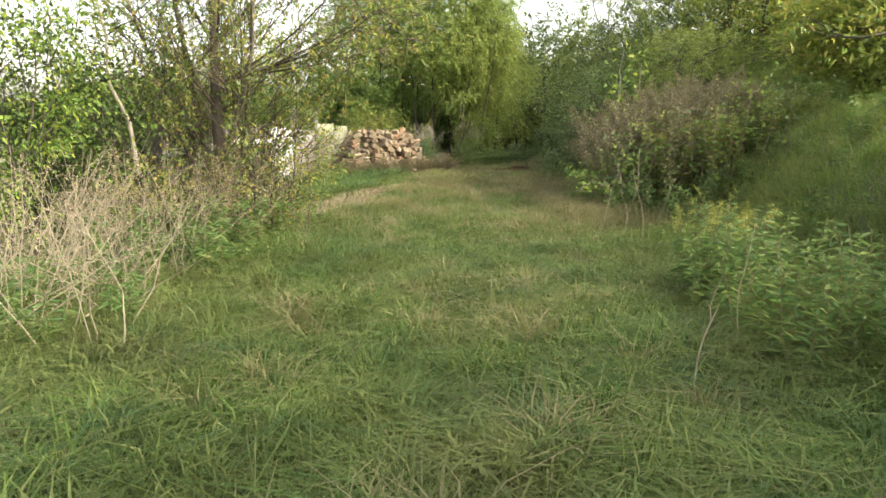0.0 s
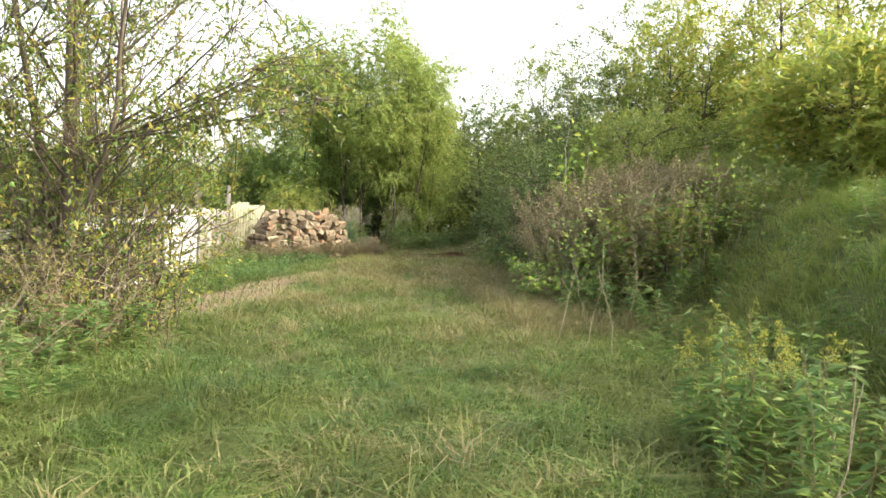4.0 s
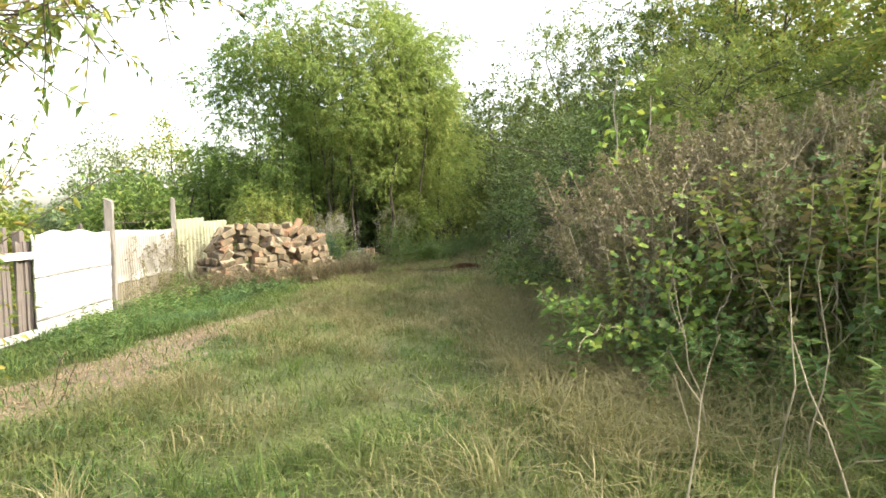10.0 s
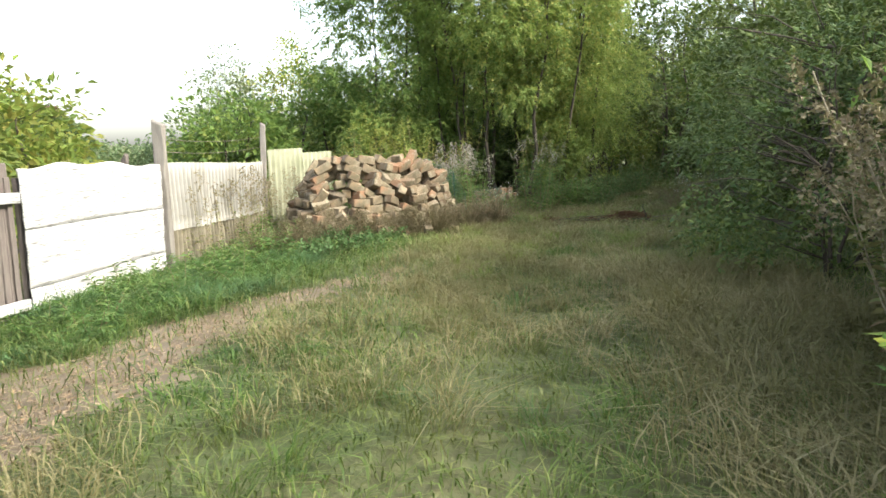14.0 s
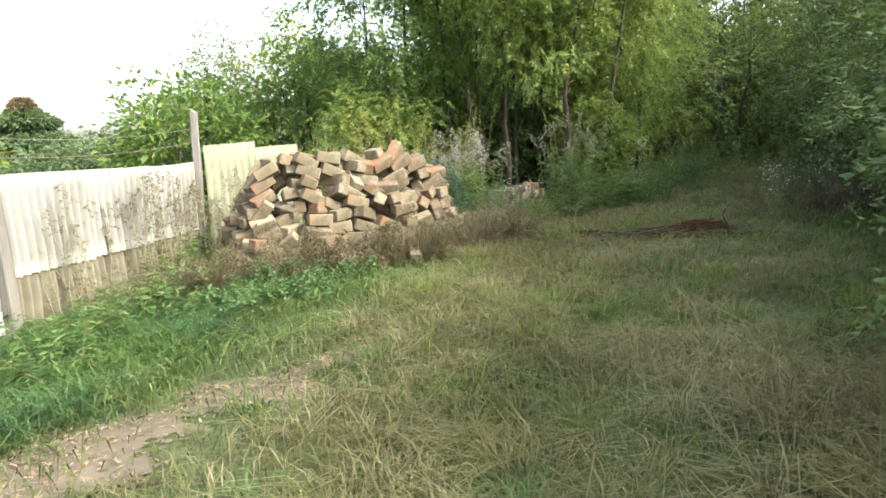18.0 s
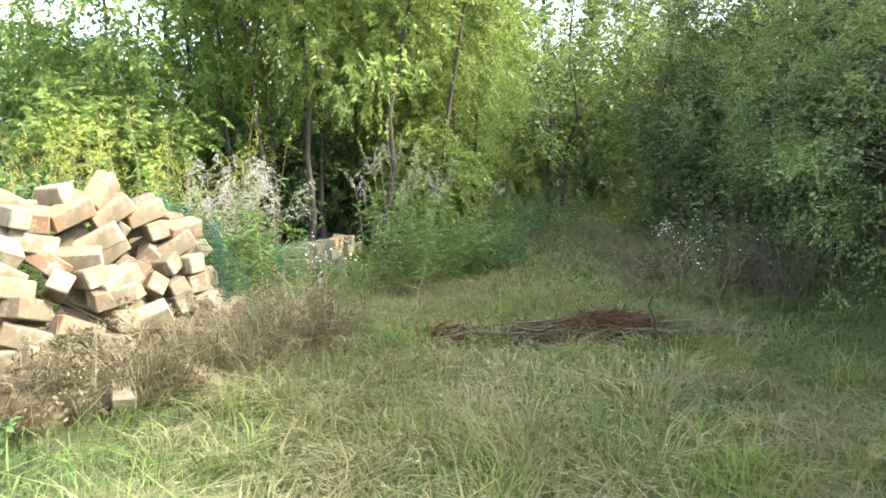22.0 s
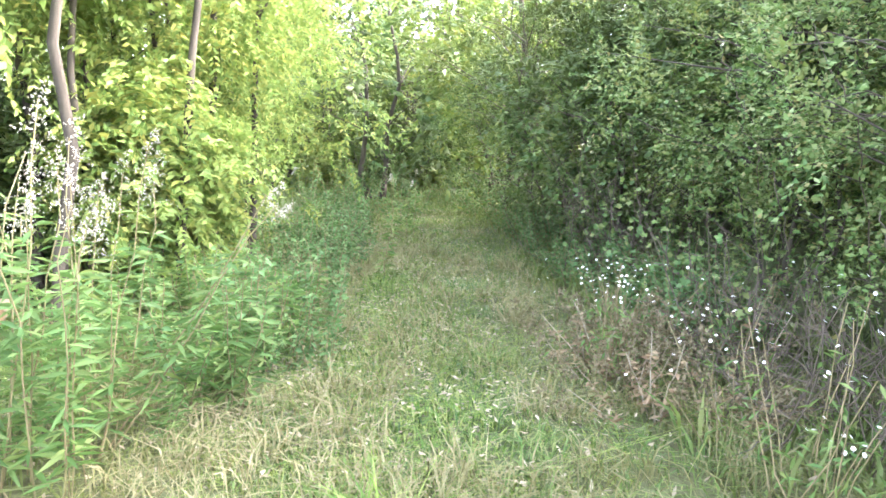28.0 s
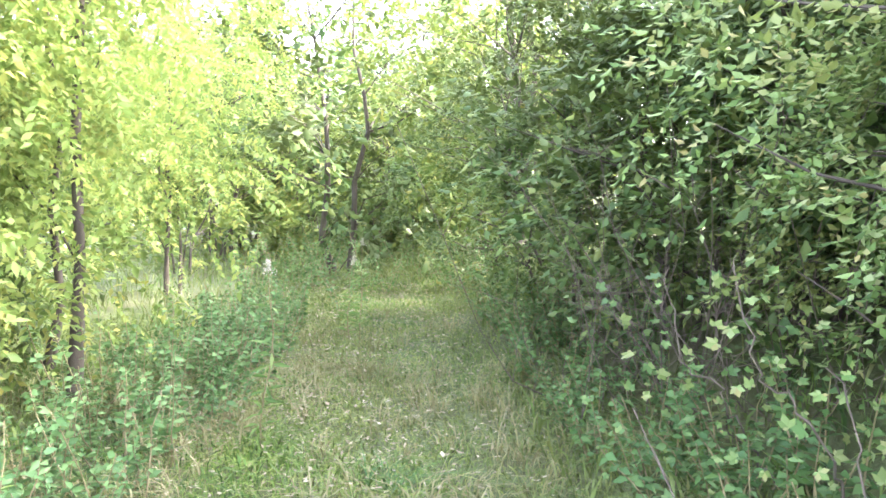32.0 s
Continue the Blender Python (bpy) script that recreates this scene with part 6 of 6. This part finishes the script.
# ---- brushwood across the track ----
M_LOG = plain("grey_log", [(0.09, 0.075, 0.06), (0.17, 0.15, 0.13), (0.26, 0.23, 0.2)], 10, 0.9, 0.8, (0.4, 3, 3))
heap = thing("brushwood_heap", (2.2, 23.35, float(land(2.2, 23.35))), -3, "heap of dead brown brushwood with a pale bark-stripped log", "brushwood")
rng = np.random.default_rng(77)
part("log", mesh_of("log", *tube(curve((0.3, -0.18, 0.16), (1.75, -0.22, 0.07), rng, 8, 0.03), [0.014, 0.02, 0.024, 0.02, 0.026, 0.02, 0.016, 0.006], 9), M_BARK, smooth=True), heap, "grey log")
part("log", mesh_of("log", *tube(curve((-1.35, 0.1, 0.05), (0.35, -0.1, 0.1), rng, 8, 0.05), [0.02, 0.03, 0.034, 0.03, 0.036, 0.03, 0.026, 0.012], 9), M_BARK, smooth=True), heap, "dark rough log")
part("branch", mesh_of("branch", *tube(curve((0.55, -0.25, 0.1), (0.5, -0.3, 0.46), rng, 6, 0.09), [0.014, 0.013, 0.011, 0.009, 0.007, 0.004], 6), M_BARK, smooth=True), heap, "dark upright stick")
for k in range(26):
    x0 = rng.uniform(-1.4, 0.3)
    a = rng.normal(0, 0.28)
    ln = rng.uniform(0.4, 1.1)
    part("branch", mesh_of("branch", *tube(curve((x0, rng.normal(0, 0.1), 0.05 + rng.uniform(0, 0.1)), (x0 + ln * math.cos(a), rng.normal(0, 0.1) + ln * math.sin(a), 0.07 + rng.uniform(0, 0.14)), rng, 5, 0.05),
                                           np.linspace(0.012, 0.004, 5), 5), M_LOG if k % 3 == 0 else M_BARK, smooth=True), heap)
M_BROWN = leafy("dead_needles", [(0.1, 0.045, 0.025), (0.17, 0.08, 0.045), (0.24, 0.13, 0.08), (0.07, 0.04, 0.03)], None, 1, 0.1)
n = 9000
x = rng.normal(0.25, 0.48, n)
yv = rng.normal(0.05, 0.16, n)
hgt = 0.23 * np.exp(-((x - 0.2) / 0.5) ** 2 - (yv / 0.24) ** 2) + 0.05
p = np.column_stack([x, yv, rng.uniform(0.0, 1, n) ** 0.5 * hgt])
d = np.column_stack([rng.normal(0.8, 0.5, n), rng.normal(0, 0.5, n), rng.normal(0.0, 0.25, n)])
tagged(part("needle_mass", mesh_of("needle_mass", *kites(p, d, rng.uniform(0.05, 0.16, n), 0.006, rng), M_BROWN), heap), kind="stuff")
n = 1500
p = np.column_stack([rng.uniform(-1.4, -0.2, n), rng.normal(0, 0.1, n), rng.uniform(0.02, 0.14, n)])
tagged(part("twig_mass", mesh_of("twig_mass", *kites(p, np.column_stack([rng.normal(0.7, 0.5, n), rng.normal(0, 0.45, n), rng.normal(0, 0.2, n)]), rng.uniform(0.08, 0.25, n), 0.006, rng), M_BROWN), heap), kind="stuff")

# ---- beyond the fence: fir, house, far woods ----
fir = thing("fir_tree", (-18.6, 36.0, float(land(-18.6, 36.0))), 0, "bushy fir tree with a dry reddish tip", "tree")
rng = np.random.default_rng(55)
hf = 3.45 - float(land(-18.6, 36.0))
part("trunk", mesh_of("trunk", *tube(curve((0, 0, 0), (0, 0, hf), rng, 6, 0.01), np.linspace(0.09, 0.015, 6), 6), M_BARK), fir)
n = 13000
u = rng.uniform(0, 1, n) ** 0.7
rr = 3.3 * (1 - u) ** 0.85 * np.sqrt(rng.uniform(0.15, 1, n)) * (1 + 0.3 * np.sin(u * 40)) + 0.08
az = rng.uniform(0, 6.28, n)
p = np.column_stack([rr * np.cos(az), rr * np.sin(az), 0.2 + u * (hf - 0.2) - 0.15 * rr])
d = np.column_stack([np.cos(az), np.sin(az), np.full(n, -0.1)]) + rng.normal(size=(n, 3)) * 0.4
top = u > 0.91
part("crown", mesh_of("crown", *kites(p[~top], d[~top], 0.26, 0.09, rng), M_FAR), fir)
part("dry_tip", mesh_of("dry_tip", *kites(p[top], d[top], 0.2, 0.05, rng), M_RUST), fir, "dry reddish tip")

M_WALL = plain("cream_plaster", [(0.5, 0.44, 0.34), (0.62, 0.56, 0.46)], 2, 0.9, 0.2)
M_ROOF = plain("red_roof_tile", [(0.3, 0.1, 0.06), (0.42, 0.17, 0.1), (0.24, 0.09, 0.06)], 3, 0.85, 0.5)
M_GLASS = plain("dark_window", [(0.03, 0.035, 0.04), (0.06, 0.07, 0.08)], 2, 0.15, 0.0)
hx, hy = -45.7, 52.3
hz = float(land(hx, hy))
house = thing("house", (hx, hy, hz), 25, "cream house with a red tiled roof beyond the fence", "house")
part("wall", box_mesh("wall", 11, 8, 3.2, M_WALL, 0.02), house)
bm_v = np.array([(-6, -4.7, 3.1), (6, -4.7, 3.1), (6, 4.7, 3.1), (-6, 4.7, 3.1), (-4.2, 0, 6.2), (4.2, 0, 6.2), (-6, -4.7, 2.95), (6, -4.7, 2.95), (6, 4.7, 2.95), (-6, 4.7, 2.95)], float)
part("roof", mesh_of("roof", bm_v, [np.array([(0, 1, 5, 4), (2, 3, 4, 5), (0, 6, 7, 1), (1, 7, 8, 2), (2, 8, 9, 3), (3, 9, 6, 0), (9, 8, 7, 6)]), np.array([(1, 2, 5), (3, 0, 4)])], M_ROOF), house)
for x in (-2.0, 3.0):
    p = part("chimney", box_mesh("chimney", 0.8, 0.8, 2.6, M_ROOF, 0.03), house, "red brick chimney")
    p.matrix_basis = pose(x, 0.6, 4.6)
for x in (-3.6, 0, 3.6):
    w1 = part("window", box_mesh("window", 1.3, 0.12, 1.4, M_WALL, 0.02), house)
    w1.matrix_basis = pose(x, -4.02, 1.2)
    g1 = part("pane", box_mesh("pane", 1.1, 0.06, 1.2, M_GLASS, 0.01), w1)
    g1.matrix_basis = pose(0, -0.05, 0.1)

rng = np.random.default_rng(91)
n = 1700
ang, r = rng.uniform(-1.9, 0.9, n), rng.uniform(110, 520, n)
cx, cy = r * np.sin(ang), 15 + r * np.cos(ang)
keep = np.sin(cx * 0.02 + 1) * np.sin(cy * 0.017) + rng.uniform(-0.6, 0.6, n) > -0.2
cx, cy = cx[keep], cy[keep]
per = 26
c = np.column_stack([cx, cy, land(cx, cy)])
size = rng.uniform(2.0, 4.5, len(c))
p = np.repeat(c, per, 0) + unit(rng.normal(size=(len(c) * per, 3))) * np.repeat(size, per)[:, None] * [1, 1, 1.1] * rng.uniform(0.5, 1, len(c) * per)[:, None]
p[:, 2] += np.repeat(size * 0.9, per)
tagged(new("far_wood", mesh_of("far_wood", *kites(p, rng.normal(size=p.shape), rng.uniform(0.9, 2.2, len(p)), rng.uniform(0.8, 1.6, len(p)), rng), M_FAR)), "distant woods on the hills", "woods", kind="stuff")
